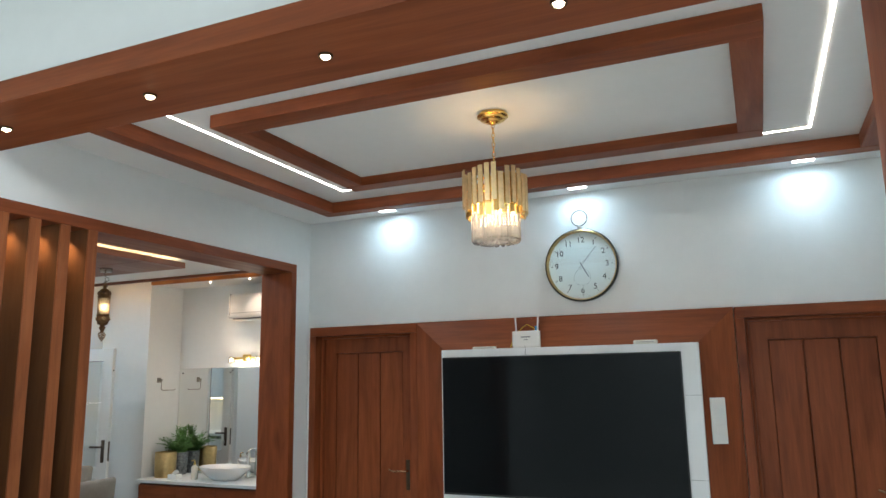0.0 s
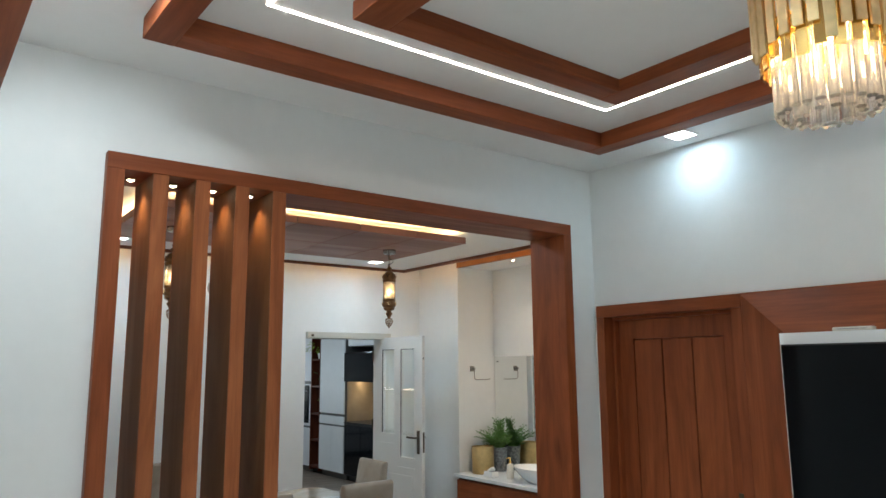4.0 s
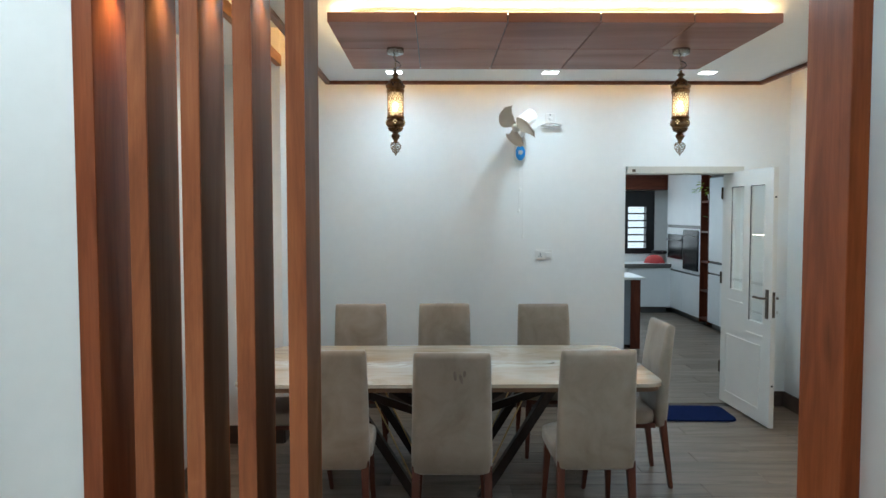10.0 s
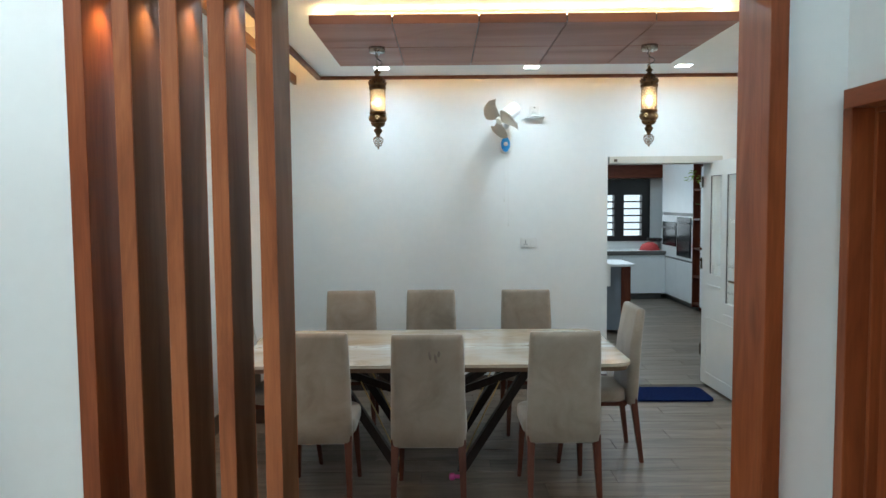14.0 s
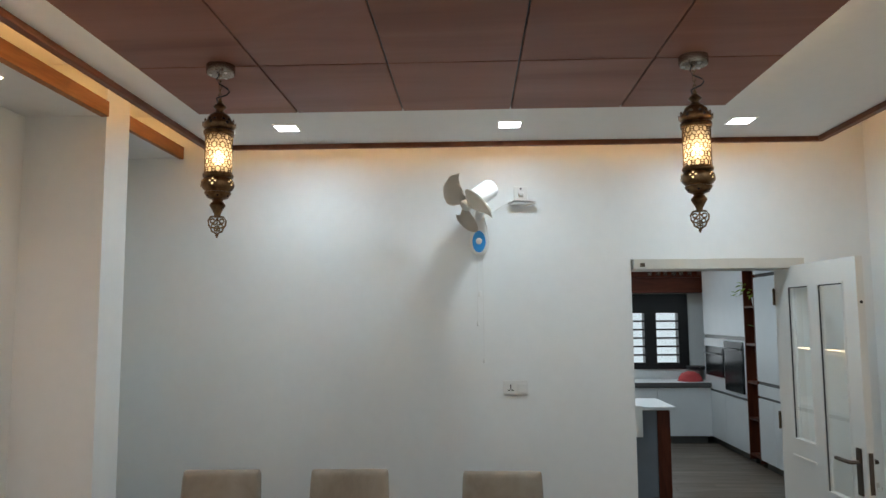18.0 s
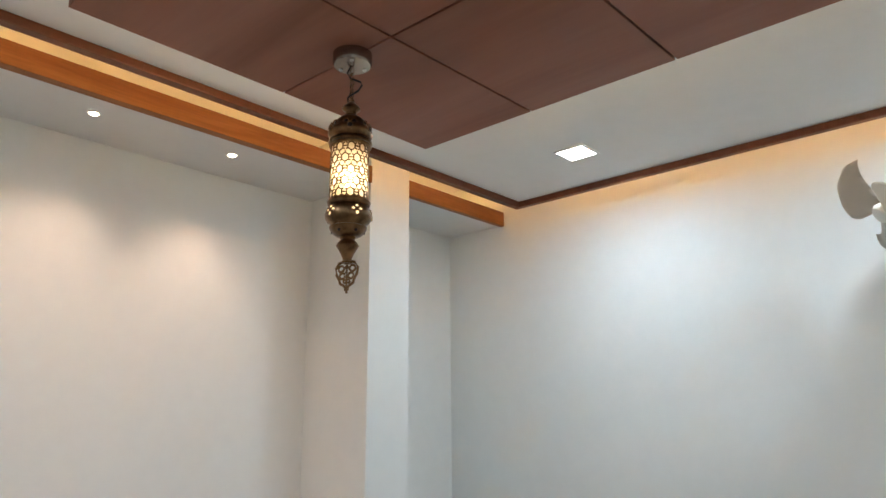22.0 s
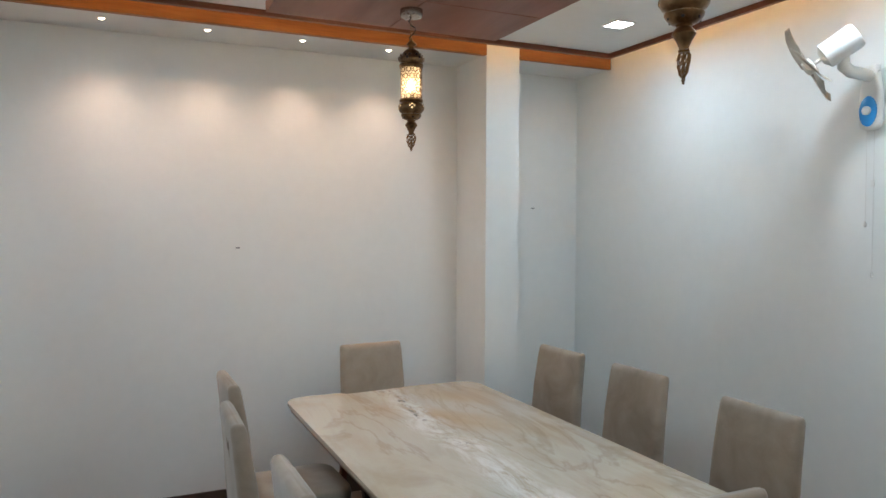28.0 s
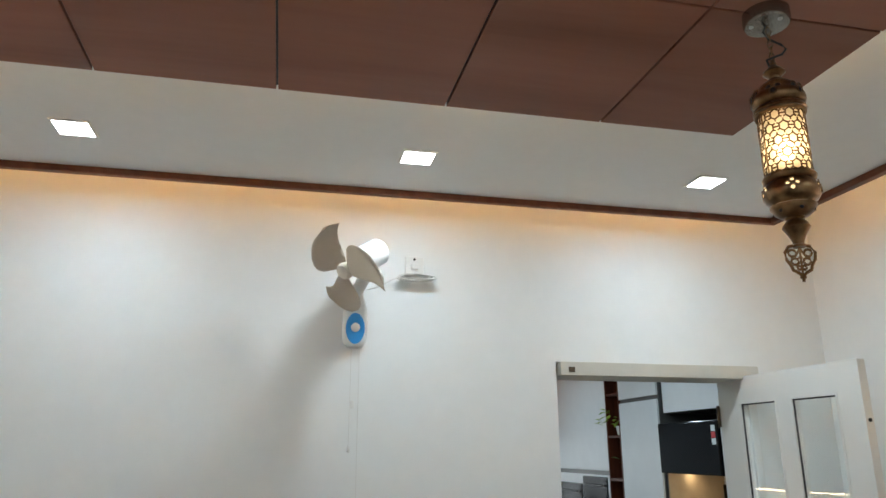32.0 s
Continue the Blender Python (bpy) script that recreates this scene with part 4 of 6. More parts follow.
# ---------------------------------------------------------------- chandelier
def plates(n, r, w, ztop, zbot, jig, rng, start=0.0):
    out = []
    for k in range(n):
        a = 2 * math.pi * k / n + start
        dz = rng.uniform(-jig, jig)
        bm = B(-0.003, 0.003, -w / 2, w / 2, zbot + dz, ztop + dz, bevel=0.001)
        out.append(moved(bm, Matrix.Rotation(a, 4, "Z") @ Matrix.Translation((r, 0, 0))))
    return out


ch = thing("chandelier", (-1.035, 3.10, 2.880), "lit gold plate chandelier with a crystal tier", "chandelier")
ch.scale = (1.0, 1.0, 1.03)
rng = random.Random(4)
part("ceiling_rose", lathe(((0.060, 0.0), (0.062, -0.008), (0.070, -0.011), (0.071, -0.017), (0.058, -0.022), (0.054, -0.028), (0.056, -0.031), (0.040, -0.035), (0.034, -0.042), (0.020, -0.045), (0.012, -0.052)), 36), GOLD, ch, "ribbed gold ceiling rose", 30)
for i in range(11):
    z = -0.045 - i * 0.0215
    ring = [(0.0065 * math.cos(k * math.pi / 6), 0, z - 0.013 + 0.0145 * math.sin(k * math.pi / 6)) for k in range(12)]
    part("chain_link", moved(tube(ring, 0.0021, 6, None, True), Matrix.Rotation(radians(90 * (i % 2)), 4, "Z")), GOLD, ch, "", 60)
part("frame", joined(lathe(((0.012, -0.281), (0.02, -0.288), (0.012, -0.463), (0.01, -0.473)), 16), tube([(0.122 * math.cos(k * math.pi / 16), 0.122 * math.sin(k * math.pi / 16), -0.323) for k in range(32)], 0.004, 6, None, True),
                     tube([(0.122 * math.cos(k * math.pi / 16), 0.122 * math.sin(k * math.pi / 16), -0.425) for k in range(32)], 0.004, 6, None, True),
                     tube([(-0.122, 0, -0.323), (0.122, 0, -0.323)], 0.003, 6), tube([(0, -0.122, -0.323), (0, 0.122, -0.323)], 0.003, 6)), GOLD, ch)
for bm in plates(30, 0.143, 0.0215, -0.283, -0.445, 0.026, rng):
    part("plate", bm, BRUSHED, ch)
for bm in plates(24, 0.130, 0.024, -0.300, -0.474, 0.012, rng, 0.12):
    part("plate", bm, GOLD, ch)
for r, n, zt, zb in ((0.100, 24, -0.42, -0.585), (0.064, 13, -0.44, -0.593)):
    for k in range(n):
        a = 2 * math.pi * k / n
        bm = bmesh.new()
        cyl(bm, 0.0112, 0.0112, zb + 0.012, zt, 6)
        cyl(bm, 0.003, 0.0112, zb, zb + 0.0119, 6)
        part("crystal", moved(bm, Matrix.Rotation(a, 4, "Z") @ Matrix.Translation((r, 0, 0))), CRYSTAL, ch)
for k in range(4):
    a = k * math.pi / 2 + 0.6
    part("bulb", moved(lathe(((0.007, 0.03), (0.015, 0.012), (0.016, 0.0), (0.009, -0.014), (0.004, -0.018)), 16), Matrix.Translation((0.085 * math.cos(a), 0.085 * math.sin(a), -0.440))), L_BULB, ch, "glowing bulb", 60)
point("chandelier bulbs", (-1.035, 3.10, 2.40), 5.2, (1.0, 0.74, 0.44), 0.05)

# ---------------------------------------------------------------- wall clock
def text_mesh(body, size, name="numeral"):
    c = bpy.data.curves.new(name, "FONT")
    c.body, c.size, c.align_x, c.align_y, c.extrude = body, size, "CENTER", "CENTER", 0.0005
    ob = bpy.data.objects.new(name, c)
    scene.collection.objects.link(ob)
    bpy.context.view_layer.update()
    me = bpy.data.meshes.new_from_object(ob.evaluated_get(bpy.context.evaluated_depsgraph_get()))
    bpy.data.objects.remove(ob)
    bm = bmesh.new()
    bm.from_mesh(me)
    bpy.data.meshes.remove(me)
    return bm


clock = thing("wall_clock", (-1.025, TVY, 2.400), "large round clock with bronze rim and white face", "clock")
clock.scale = (0.93, 1.0, 0.93)
UP = Matrix.Rotation(radians(90), 4, "X")
part("rim", moved(lathe(((0.235, 0.0), (0.256, 0.004), (0.258, 0.030), (0.254, 0.044), (0.249, 0.046), (0.247, 0.040), (0.246, 0.012), (0.229, 0.010)), 64), UP), plain("dark bronze rim", (0.022, 0.024, 0.018), 0.3, 0.6, 0.2), clock, "dark bronze rim", 40)
part("inner_ring", moved(lathe(((0.246, 0.011), (0.2475, 0.045), (0.243, 0.047), (0.234, 0.016)), 64, None, False), UP), BRASS, clock, "brass inner ring", 40)
face = part("dial", moved(lathe(((0.236, 0.010), (0.236, 0.014), (0.002, 0.0145)), 64), UP), PAPER, clock, "white dial with black numerals")
for k in range(1, 13):
    a = radians(90 - 30 * k)
    x, z = 0.178 * math.cos(a), 0.178 * math.sin(a)
    part("numeral", moved(text_mesh(str(k), 0.056), Matrix.Translation((x, -0.0158, z)) @ UP), INK, face)
for k in range(60):
    a = radians(6 * k)
    if k % 5:
        continue
    part("minute_mark", moved(B(-0.0015, 0.0015, -0.016, -0.0145, 0.205, 0.218), Matrix.Rotation(a, 4, "Y")), INK, face)
ring = [(0.058 * math.cos(k * math.pi / 20), -0.0155, -0.085 + 0.058 * math.sin(k * math.pi / 20)) for k in range(40)]
part("small_dial", tube(ring, 0.0008, 5, None, True), GREYMARK, face)
part("hour_hand", moved(B(-0.004, 0.004, -0.019, -0.0175, -0.02, 0.095, bevel=0.0005), Matrix.Rotation(radians(152), 4, "Y")), GREYMARK, clock)
part("minute_hand", moved(B(-0.0020, 0.0020, -0.022, -0.0205, -0.03, 0.165, bevel=0.0005), Matrix.Rotation(radians(40), 4, "Y")), GREYMARK, clock)
part("crown_knob", moved(lathe(((0.010, 0.0), (0.016, 0.008), (0.016, 0.016), (0.008, 0.026), (0.005, 0.03)), 20), Matrix.Translation((0, -0.025, 0.258))), STEEL, clock, "steel crown knob", 50)
ring = [(0.056 * math.cos(k * math.pi / 18), -0.025, 0.335 + 0.056 * math.sin(k * math.pi / 18)) for k in range(36)]
part("hanging_ring", tube(ring, 0.0036, 8, None, True), RUST, clock, "steel hanging ring", 60)
pane = part("glass", moved(lathe(((0.231, 0.032), (0.231, 0.034), (0.002, 0.0345)), 48), UP), PANE, clock, "clear clock glass")
pane.visible_shadow = False


# ---------------------------------------------------------------- dining table and chairs
table = thing("dining_table", (-5.43, 3.255, 0), "marble dining table on black crossed legs", "table")


def rounded_slab(hx, hy, r, z0, z1, bow=0.0):
    pts = []
    for cx, cy, a0 in ((hx - r, hy - r, 0), (-hx + r, hy - r, 90), (-hx + r, -hy + r, 180), (hx - r, -hy + r, 270)):
        for k in range(9):
            a = radians(a0 + 90 * k / 8)
            pts.append((cx + r * math.cos(a), cy + r * math.sin(a)))
    bm = bmesh.new()
    lo = [bm.verts.new((x, y, z0)) for x, y in pts]
    hi = [bm.verts.new((x, y, z1)) for x, y in pts]
    n = len(pts)
    bm.faces.new(lo[::-1])
    top = bm.faces.new(hi)
    for i in range(n):
        bm.faces.new((lo[i], lo[(i + 1) % n], hi[(i + 1) % n], hi[i]))
    bmesh.ops.bevel(bm, geom=list(top.edges), offset=0.004, segments=2, affect="EDGES")
    return bm


part("tabletop", rounded_slab(0.59, 1.225, 0.11, 0.718, 0.738), MARBLE, table, "polished beige brown marble slab", 30)
part("apron", rounded_slab(0.575, 1.21, 0.10, 0.690, 0.718), TABLEEDGE, table, "pale timber edge under the slab", 30)
part("sub_frame", boxes((-0.40, 0.40, -0.66, -0.58, 0.648, 0.690), (-0.40, 0.40, 0.58, 0.66, 0.648, 0.690), (-0.05, 0.05, -0.58, 0.58, 0.660, 0.690), bevel=0.004), BLACKWOOD, table)


def slanted(foot, top, w, d):
    """A square-cut board standing on the floor from foot to top."""
    foot, top = Vector(foot), Vector(top)
    q = (top - foot).to_track_quat("Z", "X").to_matrix().to_4x4()
    e = (top - foot).normalized() * 0.06
    bm = moved(B(-w, w, -d, d, 0, (top - foot).length + 0.06, bevel=0.006), Matrix.Translation(foot - e) @ q)
    for z, up in ((max(foot.z, 0.0), 1), (top.z, -1)):
        bmesh.ops.bisect_plane(bm, geom=bm.verts[:] + bm.edges[:] + bm.faces[:], plane_co=(0, 0, z), plane_no=(0, 0, up), clear_inner=True)
    return bm


# each leg leans outwards from its foot near the middle; shallow struts meet at a centre block
for sy in (-1, 1):
    for sx in (-1, 1):
        part("leg", slanted((sx * 0.33, sy * 0.20, 0.0), (sx * 0.34, sy * 0.62, 0.66), 0.026, 0.036), BLACKWOOD, table)
        part("strut", slanted((sx * 0.05, sy * 0.10, 0.40), (sx * 0.30, sy * 0.64, 0.66), 0.024, 0.030), BLACKWOOD, table)
        part("brace", tube([(sx * 0.24, sy * 0.19, 0.004), (sx * 0.24, sy * 0.50, 0.66)], 0.0045, 8), BRASS, table, "thin brass brace", 60)
part("centre_block", B(-0.11, 0.11, -0.14, 0.14, 0.385, 0.450, bevel=0.008), BLACKWOOD, table)


def cushion(profile_rows, seg=6):
    """A padded slab lofted from rows of (half width, depth centre, half thickness, height) with rounded edges."""
    bm = bmesh.new()
    rings = []
    for hw, c, ht, z in profile_rows:
        ring = []
        r = min(ht * 0.95, hw * 0.4)
        for cx, cy, a0 in ((ht - r, hw - r, 0), (-ht + r, hw - r, 90), (-ht + r, -hw + r, 180), (ht - r, -hw + r, 270)):
            for k in range(seg):
                a = radians(a0 + 90 * k / (seg - 1))
                ring.append(bm.verts.new((c + cx + r * math.cos(a), cy + r * math.sin(a), z)))
        rings.append(ring)
    n = len(rings[0])
    for a, b in zip(rings, rings[1:]):
        for i in range(n):
            bm.faces.new((a[i], a[(i + 1) % n], b[(i + 1) % n], b[i]))
    bm.faces.new(rings[0][::-1])
    bm.faces.new(rings[-1])
    bmesh.ops.recalc_face_normals(bm, faces=bm.faces)
    return bm


def chair_leg(foot, top, w0, w1):
    foot, top = Vector(foot), Vector(top)
    bm = bmesh.new()
    lo = [bm.verts.new(foot + Vector((sx * w0, sy * w0, 0))) for sx, sy in ((-1, -1), (1, -1), (1, 1), (-1, 1))]
    hi = [bm.verts.new(top + Vector((sx * w1, sy * w1, 0))) for sx, sy in ((-1, -1), (1, -1), (1, 1), (-1, 1))]
    bm.faces.new(lo[::-1])
    bm.faces.new(hi)
    for i in range(4):
        bm.faces.new((lo[i], lo[(i + 1) % 4], hi[(i + 1) % 4], hi[i]))
    bmesh.ops.bevel(bm, geom=bm.edges[:], offset=0.004, segments=2, affect="EDGES")
    return bm


def dining_chair():
    """Local +x is the back; the origin is on the floor under the seat."""
    ob = thing("dining_chair", (0, 0, 0), "taupe suede dining chair with mahogany legs, tucked under the table", "chair", group="chairs round the table")
    rows = [(0.196, 0.228, 0.028, 0.382), (0.204, 0.231, 0.036, 0.395), (0.205, 0.236, 0.040, 0.50), (0.202, 0.243, 0.040, 0.62), (0.199, 0.256, 0.037, 0.78),
            (0.195, 0.276, 0.031, 0.93), (0.193, 0.284, 0.029, 0.980), (0.191, 0.286, 0.025, 0.996), (0.187, 0.287, 0.016, 1.006), (0.180, 0.287, 0.006, 1.009)]
    part("backrest", cushion(rows), SUEDE, ob, "tall suede backrest", 50)
    seat = [(0.20, -0.03, 0.215, 0.405), (0.21, -0.03, 0.225, 0.412), (0.212, -0.03, 0.228, 0.45), (0.208, -0.03, 0.224, 0.472), (0.195, -0.03, 0.210, 0.483), (0.12, -0.03, 0.14, 0.488)]
    part("seat", cushion(seat, 6), SUEDE, ob, "suede seat pad", 50)
    part("seat_frame", B(-0.235, 0.195, -0.19, 0.19, 0.375, 0.406, bevel=0.004), LEG, ob)
    for sy in (-1, 1):
        part("leg", chair_leg((-0.25, sy * 0.19, 0), (-0.20, sy * 0.172, 0.40), 0.012, 0.021), LEG, ob)
        part("leg", chair_leg((0.292, sy * 0.192, 0), (0.236, sy * 0.180, 0.43), 0.013, 0.022), LEG, ob)
    return ob


chair = dining_chair()
chair.matrix_basis = pose(-4.745, 2.628, 0, 0, 0, 1.0)
marked = copy_thing(chair, pose(-4.675, 3.262, 0, 0, 0, -1.0))
marked["label"] = "taupe suede dining chair with worn marks on its back"
for y, z, h, tilt in ((0.015, 0.895, 0.030, 8), (0.062, 0.905, 0.022, -6), (0.045, 0.880, 0.034, 12)):
    bm = bmesh.new()
    bmesh.ops.create_uvsphere(bm, u_segments=12, v_segments=8, radius=1.0)
    part("worn_mark", moved(bm, pose(0.3035 + (z - 0.88) * 0.09, y, z, 0, 5, 0) @ Matrix.Rotation(radians(tilt), 4, "X") @ Matrix.Diagonal((0.0012, 0.008, h * 0.8, 1))), MARK, marked, "darker worn mark", 60)
copy_thing(chair, pose(-4.735, 3.998, 0, 0, 0, 0.5))
for x, y, t in ((-6.008, 2.627, 183.5), (-6.028, 3.249, 181), (-5.992, 3.997, 180)):
    copy_thing(chair, pose(x, y, 0, 0, 0, t))
copy_thing(chair, pose(-5.385, 2.275, 0, 0, 0, -86))["label"] = "taupe suede dining chair at the table's end by the wall"
copy_thing(chair, pose(-5.39, 4.335, 0, 0, 0, 90))["label"] = "taupe suede dining chair at the table's end by the kitchen door"

toy = thing("toy", (-4.93, 3.42, 0), "small pink plastic toy lying on the floor", "toy")
part("body", moved(lathe(((0.010, 0.0), (0.022, 0.005), (0.022, 0.03), (0.012, 0.038), (0.012, 0.08), (0.018, 0.085), (0.018, 0.10), (0.008, 0.104)), 16), pose(0, -0.05, 0.022, -90, 0, 0)), PINK, toy, "", 40)

# ---------------------------------------------------------------- fan, sockets and wiring on the back wall
fan = thing("wall_fan", (BX, 3.904, 2.212), "white wall fan with bare blades and blue control", "fan")
part("base", cushion([(0.018, 0.02, 0.016, -0.080), (0.036, 0.021, 0.020, -0.073), (0.047, 0.022, 0.022, -0.058), (0.053, 0.022, 0.022, -0.030), (0.053, 0.022, 0.022, 0.0), (0.05, 0.022, 0.022, 0.09), (0.036, 0.024, 0.022, 0.14), (0.03, 0.022, 0.018, 0.20)]), PLASTIC, fan, "", 50)
oval = moved(lathe(((0.040, 0.0), (0.040, 0.006), (0.034, 0.010), (0.004, 0.011)), 32), pose(0.042, 0, 0, 0, 90, 0) @ Matrix.Diagonal((1.65, 1, 1, 1)))
ctl = part("control", oval, BLUE, fan, "blue control panel", 40)
part("knob", moved(lathe(((0.019, 0.0), (0.019, 0.012), (0.014, 0.016), (0.003, 0.017)), 24), pose(0.050, 0, 0.002, 0, 90, 0)), PLASTIC, ctl, "white knob", 40)
part("arm", tube([(0.02, 0, 0.15), (0.07, 0.0, 0.158), (0.17, 0.004, 0.160), (0.225, 0.012, 0.175), (0.255, 0.025, 0.235)], 0.026, 12), PLASTIC, fan, "", 60)
# the motor's axis tilts down and sideways towards the table
FA = Matrix(((0.818, 0.317, 0.480, 0.250), (0.575, -0.451, -0.683, 0.038), (0.0, 0.835, -0.551, 0.269), (0, 0, 0, 1)))
motor = part("motor", moved(lathe(((0.038, -0.054), (0.051, -0.051), (0.056, -0.043), (0.056, 0.088), (0.053, 0.094), (0.044, 0.097), (0.030, 0.108), (0.012, 0.112)), 32), FA), PLASTIC, fan, "white cylindrical motor", 40)
for k in range(5):
    part("vent_slot", moved(B(-0.0012, 0.0012, 0.0555, 0.0565, 0.02, 0.075), FA @ Matrix.Rotation(radians(60 + 5 * k), 4, "Z")), GREYMARK, motor)
part("hub", moved(lathe(((0.007, 0.105), (0.007, 0.140), (0.030, 0.143), (0.034, 0.150), (0.034, 0.172), (0.028, 0.182), (0.010, 0.186), (0.004, 0.186)), 24), FA), CREAM, fan, "", 40)


def blade():
    """A broad paddle: full and rounded on one side, hollow on the other, ending in a hooked tip."""
    bm = bmesh.new()
    nr, na = 14, 11
    grid = []
    for i in range(nr):
        f = i / (nr - 1)
        r = 0.024 + 0.164 * f
        tip = -0.90 + 0.34 * math.sin(math.pi * min(1.0, f * 0.80)) + 0.06 * f
        back = 0.78 + 0.26 * math.sin(math.pi * f) - 0.12 * f - 0.85 * f ** 11
        row = []
        for j in range(na):
            u = j / (na - 1)
            a = tip + (back - tip) * u
            row.append(bm.verts.new((r * math.cos(a), r * math.sin(a), 0.162 + 0.20 * r * (a - 0.1) + 0.014 * math.sin(math.pi * u))))
        grid.append(row)
    for a, b in zip(grid, grid[1:]):
        for j in range(na - 1):
            bm.faces.new((a[j], a[j + 1], b[j + 1], b[j]))
    bmesh.ops.solidify(bm, geom=bm.faces[:], thickness=0.002)
    return bm


for k in range(3):
    part("blade", moved(blade(), FA @ Matrix.Rotation(radians(120 * k + 112), 4, "Z")), BLADE, fan, "cream blade darkened for backlit shade", 60)
part("pull_cord", tube([(0.03, -0.012, -0.085), (0.03, -0.012, -0.48)], 0.0012, 5), CABLE, fan)
part("pull_cord", tube([(0.03, 0.022, -0.085), (0.03, 0.024, -0.70)], 0.0012, 5), CABLE, fan)
part("cord_bead", moved(lathe(((0.003, 0.0), (0.006, -0.01), (0.007, -0.022), (0.003, -0.028)), 12), Matrix.Translation((0.03, -0.012, -0.48))), CABLE, fan)
part("cord_bead", moved(lathe(((0.003, 0.0), (0.006, -0.01), (0.007, -0.022), (0.003, -0.028)), 12), Matrix.Translation((0.03, 0.024, -0.70))), CABLE, fan)
part("power_cable", tube([(0.03, 0.03, 0.17), (0.03, 0.09, 0.185), (0.03, 0.16, 0.225), (0.04, 0.22, 0.245), (0.03, 0.26, 0.26)], 0.003, 6), CABLE, fan, "white power cable", 60)


def socket(place, w, h, label):
    ob = thing("wall_socket", place, label, "socket")
    part("plate", B(0, 0.010, -w / 2, w / 2, -h / 2, h / 2, bevel=0.004), PLASTIC, ob)
    return ob


s1 = socket((BX, 4.163, 2.510), 0.085, 0.085, "small white socket with the fan's plug in it")
part("plug", B(0.010, 0.032, -0.016, 0.016, -0.020, 0.006, bevel=0.005), PLASTIC, s1)
part("seam", B(0.0095, 0.0112, -0.040, 0.040, -0.046, -0.043), GREYMARK, s1)
part("pin_hole", moved(lathe(((0.006, 0.0), (0.006, 0.002), (0.002, 0.0025)), 12), pose(0.010, 0, 0.028, 0, 90, 0)), BLACK, s1)
coil = bmesh.new()
for k in range(7):
    tube([(0.022 + 0.007 * k, 0.012 * math.sin(2.3 * k) + (0.078 - 0.004 * (k % 3)) * math.cos(a * math.pi / 10), -0.064 + (0.010 + 0.003 * (k % 3)) * math.sin(a * math.pi / 10)) for a in range(20)], 0.003, 6, coil, True)
part("coiled_cable", coil, CABLE, s1, "coiled white cable", 60)
s2 = socket((BX, 4.113, 1.335), 0.150, 0.088, "white socket and switch plate")
part("socket_face", B(0.010, 0.013, -0.066, -0.002, -0.033, 0.033, bevel=0.001), PLASTIC, s2)
part("rocker", B(0.010, 0.018, 0.012, 0.062, -0.026, 0.024, bevel=0.003), PLASTIC, s2)
for y, z, a, b in ((-0.029, 0.006, 0.003, 0.015), (-0.039, -0.014, 0.006, 0.0035), (-0.018, -0.014, 0.006, 0.0035)):
    part("pin_hole", B(0.0125, 0.0138, y - a, y + a, z - b, z + b), BLACK, s2)
hook = thing("wall_hook", (BX, 3.905, 1.90), "tiny white adhesive wall hook", "hook")
part("body", B(0, 0.010, -0.008, 0.008, -0.018, 0.014, bevel=0.003), PLASTIC, hook)
for x, y, z in ((-6.675, 1.665, 1.827), (-4.654, SY, 1.568)):
    nail = thing("wall_anchor", (x, y, z), "small grey screw stub in the plaster", "screw")
    part("stub", B(-0.012, 0.012, 0, 0.008, -0.004, 0.004, bevel=0.001), GREYMARK, nail)

# ---------------------------------------------------------------- kitchen doorway and its open door
frame_ = thing("door_frame", (BX, 5.3225, 0), "white door frame of the kitchen doorway", "door frame")
part("jamb", B(-0.2, -0.06, -0.5025, -0.488, 0, 2.036, bevel=0.003), ENAMEL, frame_)
part("jamb", B(-0.2, 0.004, 0.462, 0.5025, 0, 2.036, bevel=0.003), ENAMEL, frame_)
part("head", B(-0.2, 0.030, -0.492, 0.512, 2.036, 2.097, bevel=0.003), FRAMEPAINT, frame_)
part("latch_plate", B(0.030, 0.034, -0.455, -0.425, 2.050, 2.074, bevel=0.002), RUST, frame_, "rusty bolt keeper")

door = thing("kitchen_door", (BX - 0.175, 5.740, 0.020), "white panelled door with two glass panes, standing open", "door", 2.0)
W, T, HH, PT = 0.885, 0.036, 2.030, 1.912
PANES = ((0.158, 0.412, 1.012), (0.500, 0.765, 0.788))
(a1, b1_, c1), (a2, b2_, c2) = PANES
rails = boxes((0, a1, 0, T, 0, HH), (b1_, a2, 0, T, 0.62, HH), (b2_, W, 0, T, 0, HH), (a1, b1_, 0, T, PT, HH), (a2, b2_, 0, T, PT, HH),
              (a1, b1_, 0, T, 0.62, c1), (a2, b2_, 0, T, 0.62, c2), (a1, b2_, 0, T, 0, 0.62))
part("leaf", rails, ENAMEL, door)
